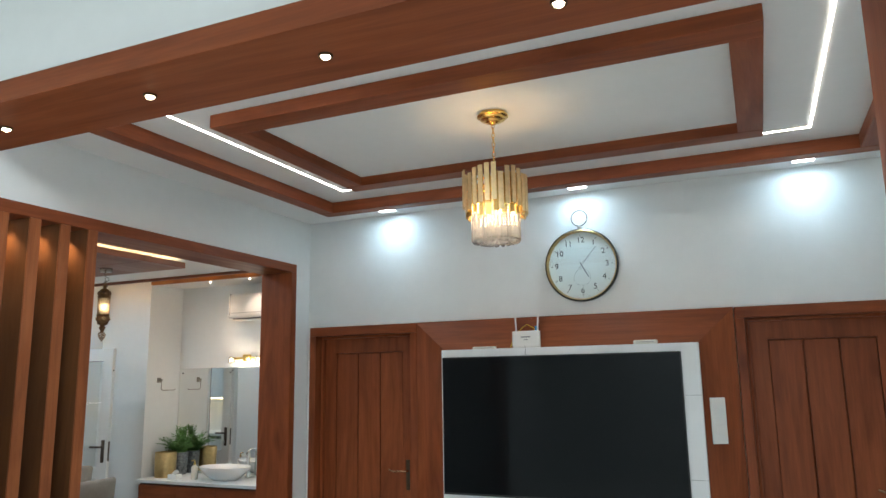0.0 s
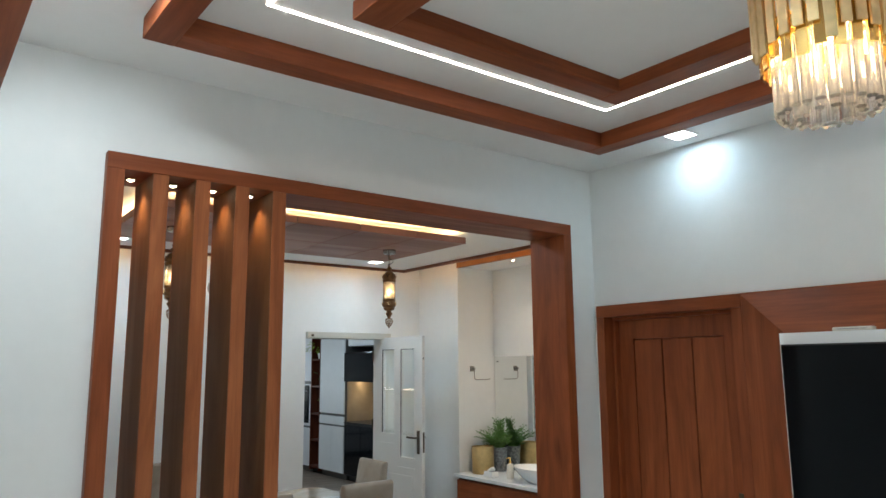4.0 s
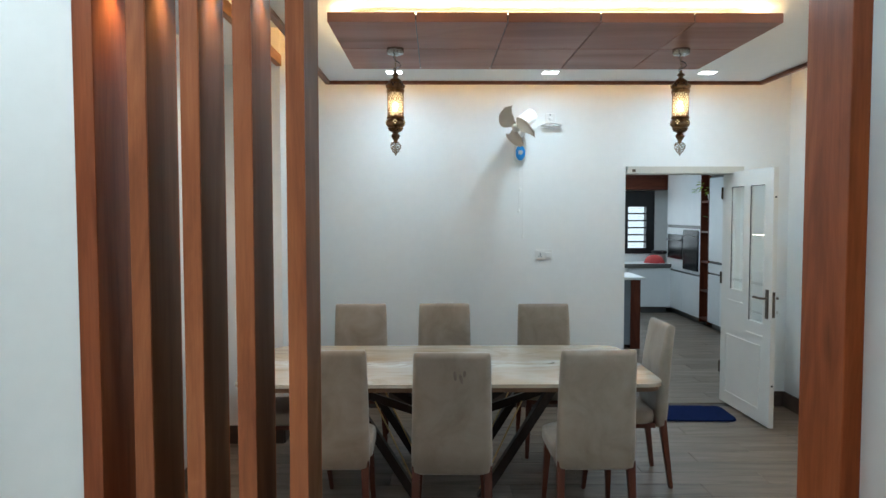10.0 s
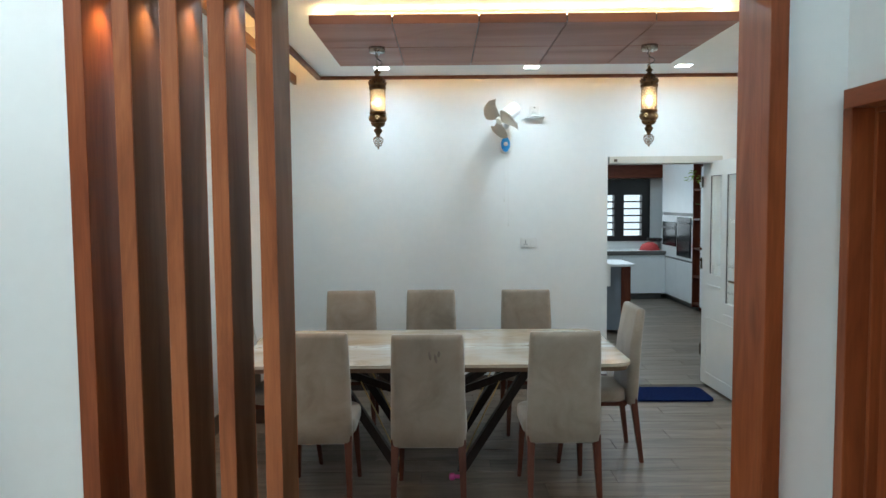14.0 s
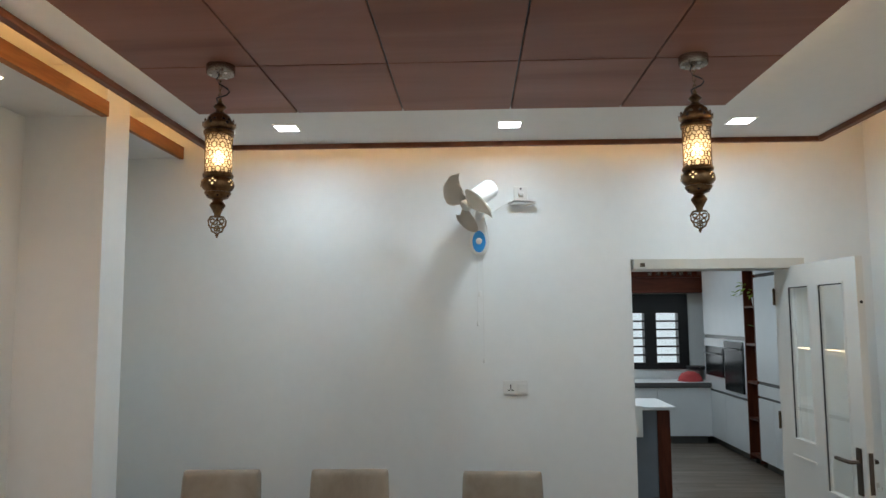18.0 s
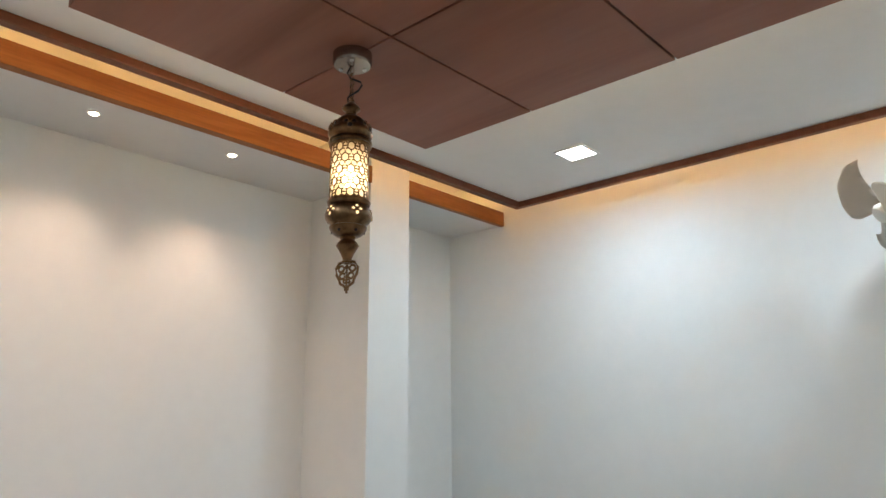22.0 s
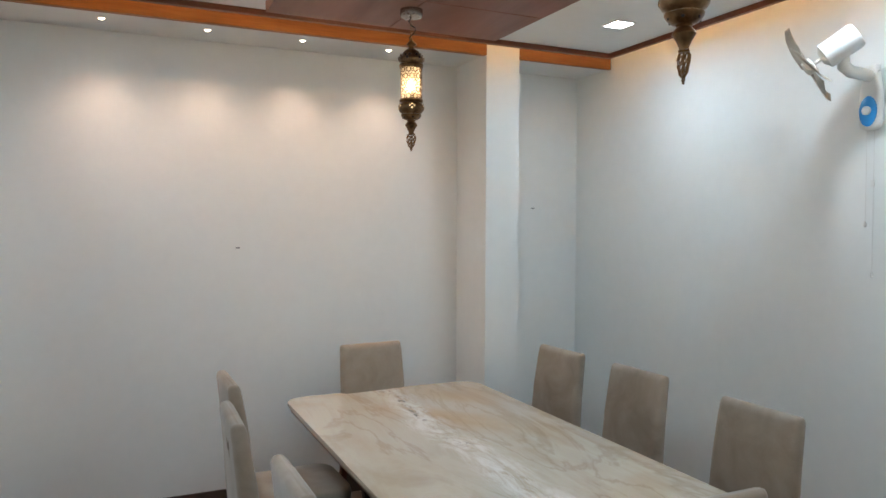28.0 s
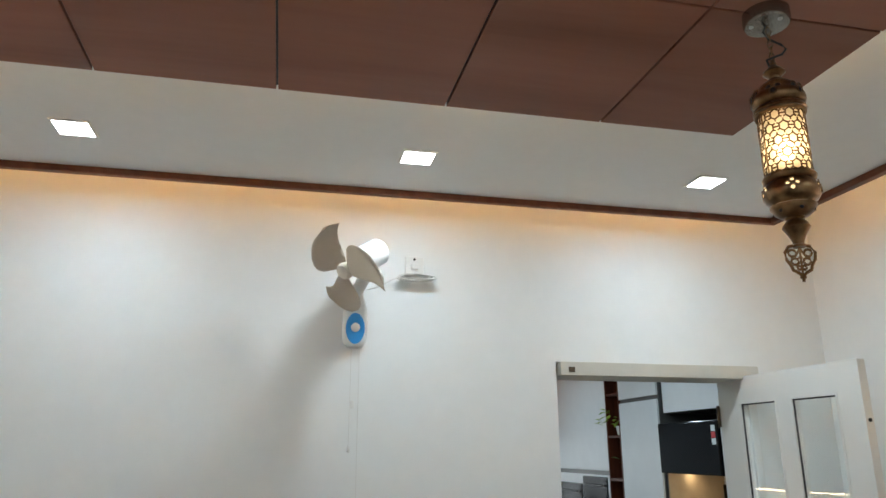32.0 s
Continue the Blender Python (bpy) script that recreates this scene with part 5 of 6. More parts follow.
for a, b, z0 in PANES:
    part("pane", B(a + 0.004, b - 0.004, 0.010, 0.015, z0 + 0.004, PT - 0.004), FROST, door, "glass pane").visible_shadow = False
    bead = boxes((a, a + 0.010, -0.003, T + 0.003, z0, PT), (b - 0.010, b, -0.003, T + 0.003, z0, PT), (a + 0.010, b - 0.010, -0.003, T + 0.003, z0, z0 + 0.010), (a + 0.010, b - 0.010, -0.003, T + 0.003, PT - 0.010, PT))
    part("glazing_bead", bead, ENAMEL, door)
    # Black strips paint the shadow line along each pane's top and hinge side.
    part("glass_seal", boxes((a + 0.010, a + 0.013, 0.002, 0.010, z0 + 0.010, PT - 0.016), (a + 0.010, b - 0.010, 0.002, 0.010, PT - 0.016, PT - 0.010)), BLACK, door, "black strip for the shadow at the pane's edge")
    part("moulding", B(a - 0.016, b - 0.004, -0.009, 0.0, z0 - 0.100, z0 - 0.086, bevel=0.003), ENAMEL, door)
bead = boxes((0.10, 0.112, -0.006, 0, 0.10, 0.62), (0.71, 0.722, -0.006, 0, 0.10, 0.62), (0.112, 0.71, -0.006, 0, 0.10, 0.112), (0.112, 0.71, -0.006, 0, 0.608, 0.62))
part("moulding", bead, ENAMEL, door)
for y, k in ((-0.010, -1), (T, 1)):
    lp = part("lock_plate", B(0.805, 0.845, y, y + 0.010, 0.850, 1.080, bevel=0.003), BRONZE, door, "dark bronze lock plate")
    y1 = 0.0 if k < 0 else T
    part("lever", tube([(0.825, y1 + k * 0.006, 1.010), (0.825, y1 + k * 0.048, 1.010), (0.812, y1 + k * 0.053, 1.010), (0.700, y1 + k * 0.053, 1.010)], 0.010, 10), BRONZE, lp, "dark bronze lever", 60)
key = part("key", B(0.823, 0.827, T + 0.010, T + 0.050, 0.888, 0.912, bevel=0.001), STEEL, door, "steel key in the lock")
part("key_ring", tube([(0.825, T + 0.052 + 0.012 * math.cos(k * math.pi / 6), 0.882 + 0.014 * math.sin(k * math.pi / 6)) for k in range(12)], 0.0012, 5, None, True), STEEL, key)
for z in (0.30, 1.10, 1.85):
    part("hinge", moved(lathe(((0.008, -0.05), (0.008, 0.05), (0.004, 0.054)), 12), Matrix.Translation((-0.003, -0.006, z))), RUST, door)
part("edge_plate", B(W, W + 0.003, 0.007, 0.029, 0.865, 1.065, bevel=0.001), BRONZE, door, "dark bronze edge plate")
for z in (0.33, 1.80):
    part("bolt_hole", moved(lathe(((0.008, 0.0), (0.008, 0.003), (0.003, 0.004)), 12), pose(W, T / 2, z, 0, 90, 0)), BLACK, door)

rug = thing("door_mat", (-6.80, 5.285, 0.004), "navy tufted mat lying before the kitchen door", "mat", 88)
part("mat_body", rounded_slab(0.36, 0.215, 0.06, 0.0, 0.014), RUGBLUE, rug, "", 30)

# ---------------------------------------------------------------- basin niche
van = thing("vanity_unit", (-5.50, 6.41, 0), "teak vanity cabinet with a white worktop in the niche", "vanity")
part("body", B(-0.80, 0.80, -0.21, 0.325, 0.08, 0.605, bevel=0.003), TEAK["x"], van)
part("plinth", B(-0.78, 0.78, -0.16, 0.325, 0, 0.08), SKIRT, van)
part("shadow_gap", B(-0.80, 0.80, -0.20, 0.325, 0.605, 0.622), BLACK, van)
for i in range(3):
    part("door", B(-0.797 + i * 0.532, -0.797 + i * 0.532 + 0.527, -0.230, -0.2105, 0.09, 0.598, bevel=0.003), TEAK["x"], van)
part("worktop", B(-0.835, 0.82, -0.245, 0.327, 0.622, 0.655, bevel=0.003), QUARTZ, van, "white quartz worktop")

mir = thing("mirror", (-5.47, NB, 1.245), "large frameless wall mirror above the basin", "mirror")
part("glass", B(-0.85, 0.75, -0.006, 0, -0.585, 0.595), MIRROR, mir)
for x in (-0.80, -0.10, 0.65):
    part("clip", moved(lathe(((0.008, 0.0), (0.008, 0.004), (0.003, 0.006)), 12), pose(x, -0.006, 0.54, 90, 0, 0)), BLACK, mir)
basin = thing("wash_basin", (-5.33, 6.42, 0.655), "white oval ceramic vessel basin on the worktop", "basin")
bm = lathe(((0.13, 0.0), (0.16, 0.006), (0.24, 0.06), (0.305, 0.125), (0.312, 0.140), (0.304, 0.141), (0.292, 0.125), (0.22, 0.055), (0.10, 0.02), (0.01, 0.018)), 48)
part("bowl", moved(bm, Matrix.Diagonal((1.0, 0.66, 1, 1))), CERAMIC, basin, "", 50)
tap = thing("tap", (-5.22, 6.66, 0.655), "tall chrome basin tap", "tap")
part("body", lathe(((0.024, 0.0), (0.022, 0.01), (0.020, 0.24), (0.022, 0.262), (0.01, 0.268)), 24), CHROME, tap, "", 40)
part("spout", moved(B(-0.013, 0.013, -0.15, 0.01, 0.205, 0.228, bevel=0.005), Matrix.Identity(4)), CHROME, tap)
part("lever", tube([(0, 0, 0.268), (0.0, 0.01, 0.285), (0.0, 0.075, 0.30)], 0.006, 8), CHROME, tap, "", 60)
soap = thing("soap_dispenser", (-5.69, 6.36, 0.655), "cream soap bottle with a gold pump", "soap dispenser")
part("bottle", lathe(((0.032, 0.0), (0.034, 0.005), (0.034, 0.12), (0.028, 0.138), (0.012, 0.145), (0.011, 0.155)), 24), CREAM, soap, "", 40)
part("pump", joined(lathe(((0.013, 0.150), (0.013, 0.168), (0.006, 0.172), (0.006, 0.20)), 16), tube([(0, 0, 0.196), (0.0, -0.02, 0.20), (0.0, -0.05, 0.196)], 0.005, 8)), GOLD, soap, "gold pump", 50)
pot = thing("gold_pot", (-6.155, 6.41, 0.655), "tall satin brass cylinder pot on the worktop", "pot")
part("wall", lathe(((0.106, 0.0), (0.111, 0.004), (0.117, 0.262), (0.113, 0.268), (0.109, 0.264), (0.104, 0.02), (0.01, 0.016)), 40), BRASS, pot, "", 40)
tray = thing("tissue_box", (-5.91, 6.305, 0.655), "white tissue box on the worktop", "box")
part("case", B(-0.065, 0.065, -0.045, 0.045, 0, 0.055, bevel=0.012, seg=3), CERAMIC, tray)
part("tissue", cushion([(0.05, 0, 0.006, 0.05), (0.045, 0.01, 0.012, 0.072), (0.02, 0.02, 0.006, 0.095)]), PAPER, tray, "white tissue")

plant = thing("potted_fern", (-6.165, 6.640, 0.655), "bushy green fern in a grey patterned pot", "plant")
part("pot", lathe(((0.068, 0.0), (0.075, 0.006), (0.086, 0.20), (0.090, 0.245), (0.086, 0.245), (0.082, 0.20), (0.01, 0.198)), 32), plain("grey patterned pot glaze", (0.17, 0.18, 0.185), 0.4, 0, 0.7, 45.0), plant, "grey patterned pot", 40)
part("soil", lathe(((0.079, 0.19), (0.079, 0.212), (0.01, 0.218)), 24), SOIL, plant)


def frond(rng, length, lean, az):
    bm = bmesh.new()
    pts = []
    for k in range(9):
        s = k / 8
        r = lean * length * s ** 1.4
        z = 0.20 + length * (s - 0.32 * lean * s * s)
        pts.append(Vector((r * math.cos(az), r * math.sin(az), z)))
    tube(pts, 0.0018, 4, bm)
    for k in range(2, 9):
        for side in (-1, 1):
            p = pts[k]
            d = (pts[k] - pts[k - 1]).normalized()
            s = d.cross(Vector((0, 0, 1)))
            s = s.normalized() if s.length > 0.01 else Vector((1, 0, 0))
            for q in range(4):
                c = p + side * s * (0.008 + 0.013 * q) + d * 0.010 * q + Vector((rng.uniform(-1, 1), rng.uniform(-1, 1), rng.uniform(-1, 1))) * 0.007
                t_ = (side * s + d * 0.9 + Vector((0, 0, rng.uniform(-0.3, 0.5)))).normalized()
                u = t_.cross(Vector((rng.uniform(-1, 1), rng.uniform(-1, 1), 1))).normalized()
                l, w = rng.uniform(0.014, 0.026), rng.uniform(0.005, 0.009)
                bm.faces.new([bm.verts.new(v) for v in (c - t_ * l * 0.5, c + u * w, c + t_ * l * 0.6, c - u * w)])
    return bm


rng = random.Random(11)
for k in range(56):
    az = rng.uniform(0, 6.28)
    lean = rng.uniform(0.25, 1.15) * (0.14 if math.sin(az) > 0.15 else 1.0)
    part("frond", frond(rng, rng.uniform(0.13, 0.33) * (1.0 - 0.18 * lean), lean, az), LEAF, plant)

holder = thing("towel_holder", (NX, 6.42, 1.71), "chrome towel ring on the niche wall", "towel ring")
part("base", B(0, 0.012, -0.024, 0.024, -0.028, 0.028, bevel=0.003), NICKEL, holder)
part("post", B(0.012, 0.050, -0.010, 0.010, -0.012, 0.012, bevel=0.003), NICKEL, holder)
part("bar", tube([(0.035, 0, 0.0), (0.045, 0.0, -0.01), (0.045, 0.0, -0.10), (0.045, 0.02, -0.115), (0.045, 0.20, -0.115), (0.045, 0.215, -0.105)], 0.004, 8), NICKEL, holder, "", 60)

lamp = thing("mirror_lamp", (-5.33, NB, 1.94), "brass mirror lamp with two glass shades", "wall lamp")
part("bar", B(-0.21, 0.21, -0.05, -0.03, -0.012, 0.012, bevel=0.004), GOLD, lamp)
part("back_plate", B(-0.05, 0.05, -0.03, 0, -0.04, 0.04, bevel=0.006), GOLD, lamp)
for x in (-0.185, 0.185):
    sh = part("shade", moved(lathe(((0.012, 0.02), (0.03, 0.01), (0.038, -0.05), (0.036, -0.05), (0.028, 0.005), (0.01, 0.015)), 20), Matrix.Translation((x, -0.06, 0))), CRYSTAL, lamp, "pale glass shade", 40)
    part("bulb", moved(lathe(((0.006, 0.0), (0.014, -0.01), (0.014, -0.03), (0.005, -0.04)), 12), Matrix.Translation((x, -0.06, 0))), L_SPOT, sh, "glowing bulb", 50)

point("mirror lamp bulbs", (-5.33, NB - 0.10, 1.885), 4.0, (1.0, 0.86, 0.68), 0.03)

ac = thing("air_conditioner", (-5.01, NB, 2.35), "white split air conditioner on the niche wall", "air conditioner")
part("case", B(-0.46, 0.46, -0.21, 0, 0.03, 0.30, bevel=0.035, seg=4), PLASTIC, ac, "", 40)
part("vane", B(-0.40, 0.40, -0.19, -0.08, 0.004, 0.018, bevel=0.004), PLASTIC, ac)
part("outlet", B(-0.41, 0.41, -0.17, -0.06, 0.022, 0.032), BLACK, ac)
for x in (-0.425, 0.425):
    part("end_seam", B(x - 0.003, x + 0.003, -0.2115, -0.05, 0.060, 0.3015, bevel=0.001), BLACK, ac, "dark seam of the end cap")
part("front_line", B(-0.42, 0.42, -0.2125, -0.2085, 0.085, 0.089), GREYMARK, ac)

# ---------------------------------------------------------------- kitchen beyond the doorway
KX, KY0, KY1, KH = -13.55, 3.5, 7.9, 2.80
setting("wall_kitchen", boxes((KX - 0.2, KX, KY0, 5.57, 0, KH), (KX - 0.2, KX, 7.075, KY1, 0, KH), (KX - 0.2, KX, 5.57, 7.075, 0, 0.975), (KX - 0.2, KX, 5.57, 7.075, 2.09, KH),
                              (KX, BX - 0.2, KY0 - 0.2, KY0, 0, KH), (KX, BX - 0.2, KY1, KY1 + 0.2, 0, KH)), WALL, "white kitchen walls", "wall")
setting("ceiling_kitchen", boxes((KX - 0.2, BX - 0.2, KY0 - 0.2, KY1 + 0.2, KH, KH + 0.1)), CEIL, "white kitchen ceiling", "ceiling")
setting("backdrop", boxes((KX - 1.2, KX - 1.15, 4.5, 8.5, 0.0, 3.0)), L_DAY, "bright overcast daylight outside the window", "backdrop")

win = thing("window_1", (KX, 6.322, 0.975), "black kitchen window with horizontal glass louvres", "window")
part("window_frame", boxes((-0.12, 0.03, -0.755, -0.69, 0, 1.115), (-0.12, 0.03, 0.61, 0.755, 0, 1.115), (-0.12, 0.03, -0.69, 0.61, 0, 0.075), (-0.12, 0.03, -0.69, 0.61, 0.83, 1.115),
                           (-0.12, 0.03, 0.110, 0.285, 0.075, 0.83), (-0.12, 0.03, -0.36, -0.19, 0.075, 0.83)), BLACK, win)
for y in (0.197, -0.275):
    part("stile", B(0.03, 0.042, y - 0.062, y + 0.062, 0.075, 0.83, bevel=0.003), BLACK, win)
for a, b in ((-0.69, -0.36), (-0.19, 0.110), (0.285, 0.61)):
    for k in range(6):
        z = 0.085 + k * 0.125
        part("louvre", moved(B(-0.05, 0.05, a, b, -0.003, 0.003), pose(-0.04, 0, z + 0.055, 0, 62, 0)), PANE, win).visible_shadow = False
        part("louvre_bar", B(0.0, 0.02, a, b, z - 0.013, z + 0.013), BLACK, win)
val = thing("wall_shelf", (KX, 6.37, 2.10), "dark teak shelf with glasses over the kitchen window", "shelf")
part("apron", B(0.002, 0.30, -1.0, 0.90, 0, 0.22, bevel=0.006), MAHOGANY["y"], val)
part("board", B(0.002, 0.34, -1.02, 0.93, 0.22, 0.25, bevel=0.004), MAHOGANY["y"], val)
part("back", B(0.002, 0.02, -1.0, 0.90, 0.25, 0.66), MAHOGANY["y"], val)
part("side", B(0.02, 0.30, 0.87, 0.90, 0.25, 0.66), MAHOGANY["z"], val)
part("top", B(0.002, 0.34, -1.02, 0.93, 0.66, 0.69), MAHOGANY["y"], val)
part("led", B(0.05, 0.065, -0.95, 0.85, 0.648, 0.66), L_COVE, val, "warm led strip")
for k in range(6):
    gl = thing("drinking_glass", (KX + 0.17 + 0.04 * (k % 2), 6.50 + 0.115 * k, 2.351), "clear drinking glass standing on the teak shelf", "glass", group="glasses on the shelf")
    part("body", lathe(((0.026, 0.0), (0.030, 0.004), (0.038, 0.13), (0.035, 0.13), (0.026, 0.012), (0.004, 0.010)), 16), CRYSTAL, gl, "", 40)


def base_unit(name, x0, x1, y0, y1, face, split, label):
    """A white base cabinet with recessed grey finger rails; face is the side its front looks to."""
    ob = thing(name, ((x0 + x1) / 2, (y0 + y1) / 2, 0), label, "cabinet", group="kitchen base cabinets")
    a, b, c, d = x0 - (x0 + x1) / 2, x1 - (x0 + x1) / 2, y0 - (y0 + y1) / 2, y1 - (y0 + y1) / 2
    part("plinth", B(a + 0.05, b - 0.05, c + 0.05, d - 0.05, 0, 0.09), GREYTRIM, ob)
    part("body", B(a, b, c, d, 0.09, 0.80), GREYTRIM, ob)
    zs = [(0.10, 0.42), (0.45, 0.76)] if split else [(0.10, 0.76)]
    for z0, z1 in zs:
        if face == "x":
            part("front", B(b, b + 0.02, c + 0.003, d - 0.003, z0, z1, bevel=0.002), WHITE, ob)
        else:
            part("front", B(a + 0.003, b - 0.003, c - 0.02, c, z0, z1, bevel=0.002), WHITE, ob)
    return ob


for y0, y1, sp in ((4.3, 5.05, False), (5.05, 5.8, True), (5.8, 6.44, True), (6.44, 7.18, False)):
    base_unit("base_cabinet", KX, -12.93, y0, y1, "x", sp, "white gloss base cabinet with grey finger rail")
ct = thing("worktop", (KX, 5.8, 0.80), "white kitchen worktop with a grey edge", "worktop")
part("slab", B(0, 0.66, -1.6, 2.0, 0.0, 0.035, bevel=0.003), QUARTZ, ct)
part("edge", B(0.66, 0.668, -1.6, 1.40, -0.02, 0.034), GREYTRIM, ct)
cover = thing("food_cover", (-13.15, 6.97, 0.835), "red mesh food cover on the worktop", "food cover")
cover.scale = (0.8, 0.8, 0.8)
part("dome", lathe(((0.21, 0.0), (0.20, 0.06), (0.15, 0.13), (0.06, 0.17), (0.01, 0.175)), 28), RED, cover, "", 50)
part("rim", tube([(0.215 * math.cos(k * math.pi / 16), 0.215 * math.sin(k * math.pi / 16), 0.008) for k in range(32)], 0.008, 6, None, True), RED, cover)
panp = thing("frying_pan", (-13.32, 7.12, 0.835), "black frying pan leaning on the worktop", "pan")
part("body", lathe(((0.10, 0.14), (0.14, 0.16), (0.145, 0.20), (0.138, 0.20), (0.01, 0.165)), 28), BLACK, panp, "", 40)
part("stand", lathe(((0.09, 0.0), (0.09, 0.14), (0.02, 0.141)), 20), STEEL, panp)
part("handle", tube([(0.14, 0, 0.19), (0.28, -0.05, 0.215)], 0.011, 8), BLACK, panp)

# tall units, their fronts in one line
TY = 7.20
def tall(name, x0, x1, label, cat, rows, z_top=2.72):
    ob = thing(name, ((x0 + x1) / 2, TY, 0), label, cat)
    h = (x1 - x0) / 2
    part("body", B(-h, h, 0, 0.62, 0.09, z_top), GREYTRIM, ob)
    part("plinth", B(-h, h, 0.05, 0.6, 0, 0.09), GREYTRIM, ob)
    for z0, z1, n in rows:
        for k in range(n):
            w = 2 * h / n
            part("front", B(-h + k * w + 0.003, -h + (k + 1) * w - 0.003, -0.02, 0, z0, z1, bevel=0.002), WHITE, ob)
    return ob


oven = tall("oven_unit", -13.13, -11.60, "white tall cabinet with two built-in black ovens", "oven cabinet", ((0.10, 0.72, 2), (0.755, 1.45, 1), (1.50, 2.70, 1)))
for x0, x1, z0, z1 in ((-0.68, 0.02, 0.94, 1.34), (0.07, 0.72, 0.80, 1.43)):
    o = part("oven", B(x0, x1, -0.036, -0.02, z0, z1, bevel=0.003), OVENGLASS, oven, "built-in black oven")
    part("window", B(x0 + 0.03, x1 - 0.03, -0.039, -0.036, z0 + 0.03, z1 - 0.03), OVENGLASS, o)
    part("handle", B(x0 + 0.05, x1 - 0.05, -0.075, -0.060, z1 - 0.10, z1 - 0.085, bevel=0.004), BLACK, o)
    part("bracket", boxes((x0 + 0.06, x0 + 0.075, -0.06, -0.036, z1 - 0.10, z1 - 0.085), (x1 - 0.075, x1 - 0.06, -0.06, -0.036, z1 - 0.10, z1 - 0.085)), STEEL, o)

shelf = thing("open_shelf", (-11.43, TY, 0), "tall dark teak open shelf with small plants", "shelf")
part("back", B(-0.165, 0.165, 0.55, 0.57, 0.05, 2.72), MAHOGANY["z"], shelf)
part("side", B(-0.165, -0.147, -0.02, 0.55, 0.05, 2.72), MAHOGANY["z"], shelf)
part("side", B(0.147, 0.165, -0.02, 0.55, 0.05, 2.72), MAHOGANY["z"], shelf)
SHELVES = (0.10, 0.52, 0.95, 1.40, 1.85, 2.30)
for z in SHELVES:
    part("board", B(-0.147, 0.147, -0.015, 0.55, z, z + 0.025), MAHOGANY["x"], shelf)


def small_plant(place, seed, n, size, mat, label):
    ob = thing("small_plant", place, label, "plant")
    part("pot", lathe(((0.045, 0.0), (0.06, 0.09), (0.063, 0.10), (0.055, 0.10), (0.01, 0.085)), 20), PLASTIC, ob, "white pot", 40)
    r = random.Random(seed)
    for k in range(n):
        az, up = r.uniform(0, 6.28), r.uniform(-0.2, 1.2)
        c = Vector((math.cos(az), math.sin(az) - 0.3, up)) * r.uniform(0.05, size) + Vector((0, -0.02, 0.12))
        d = Vector((math.cos(az), math.sin(az), r.uniform(-0.8, 0.4))).normalized()
        s = d.cross(Vector((0, 0, 1))).normalized()
        l, w = r.uniform(0.035, 0.06), r.uniform(0.018, 0.03)
        bm = bmesh.new()
        vs = [bm.verts.new(p) for p in (c - d * l, c + s * w - d * l * 0.2, c + d * l + Vector((0, 0, -0.012)), c - s * w - d * l * 0.2)]
        mid = bm.verts.new(c + Vector((0, 0, 0.008)))
        for i in range(4):
            bm.faces.new((vs[i], vs[(i + 1) % 4], mid))
        part("leaf", bm, mat, ob)
    return ob


small_plant((-11.43, 7.28, 1.875), 3, 22, 0.20, VINE, "trailing yellow-green vine on the shelf")
small_plant((-11.43, 7.36, 1.425), 5, 14, 0.13, LEAF, "small green plant in a white pot")
small_plant((-11.43, 7.36, 0.975), 8, 14, 0.13, VINE, "small light green plant in a white pot")

tall("tall_cabinet", -11.26, -10.44, "white tall kitchen cabinet with grey finger rails", "cabinet", ((0.10, 0.80, 2), (0.83, 0.96, 1), (1.00, 2.20, 1), (2.24, 2.70, 1)))
fr = thing("cooking_niche", (-9.935, TY + 0.02, 0), "black glossy hood and base cabinet with a warm-lit niche between", "kitchen unit")
part("base", B(-0.485, 0.485, 0.0, 0.60, 0.08, 0.86, bevel=0.004), BLACK, fr)
part("plinth", B(-0.475, 0.475, 0.05, 0.60, 0.0, 0.08), BLACK, fr)
for x0, x1 in ((-0.483, -0.003), (0.003, 0.483)):
    part("front", B(x0, x1, -0.04, -0.002, 0.10, 0.84, bevel=0.004), FRIDGE, fr, "glossy black front")
part("worktop", B(-0.485, 0.485, -0.05, 0.60, 0.862, 0.892, bevel=0.003), BLACK, fr, "black worktop")
NICHE = plain("beige niche laminate", (0.40, 0.34, 0.26), 0.45, 0, 0.10, 6.0)
part("side_panel", B(-0.485, -0.470, 0.0, 0.58, 0.894, 1.506), NICHE, fr, "beige side panel")
part("side_panel", B(0.470, 0.485, 0.0, 0.58, 0.894, 1.506), NICHE, fr, "beige side panel")
part("back_panel", B(-0.468, 0.468, 0.58, 0.60, 0.894, 1.506), NICHE, fr, "beige back panel")
part("splashback", B(-0.466, 0.466, 0.565, 0.578, 0.894, 1.40, bevel=0.002), FRIDGE, fr, "glossy black splashback")
hood = part("hood", B(-0.485, 0.485, -0.06, 0.60, 1.510, 1.960, bevel=0.006), FRIDGE, fr, "glossy black hood")
for k, m in ((0, PAPER), (1, RED), (2, PAPER)):
    part("sticker", B(0.40, 0.46, -0.062, -0.060, 1.87 - 0.055 * k, 1.92 - 0.055 * k), m, hood)
part("led_strip", B(-0.46, 0.46, 0.20, 0.26, 1.500, 1.5095), L_SHELF, hood, "warm led strip")
tall("tall_cabinet", -9.43, -8.60, "white tall kitchen cabinet beside the black hood", "cabinet", ((0.10, 0.80, 2), (0.84, 2.20, 2), (2.24, 2.70, 2)))
top = thing("wall_cabinet", (-9.935, TY + 0.05, 2.06), "white cupboard over the black hood", "cabinet")
part("body", B(-0.485, 0.485, 0, 0.56, 0, 0.66), GREYTRIM, top)
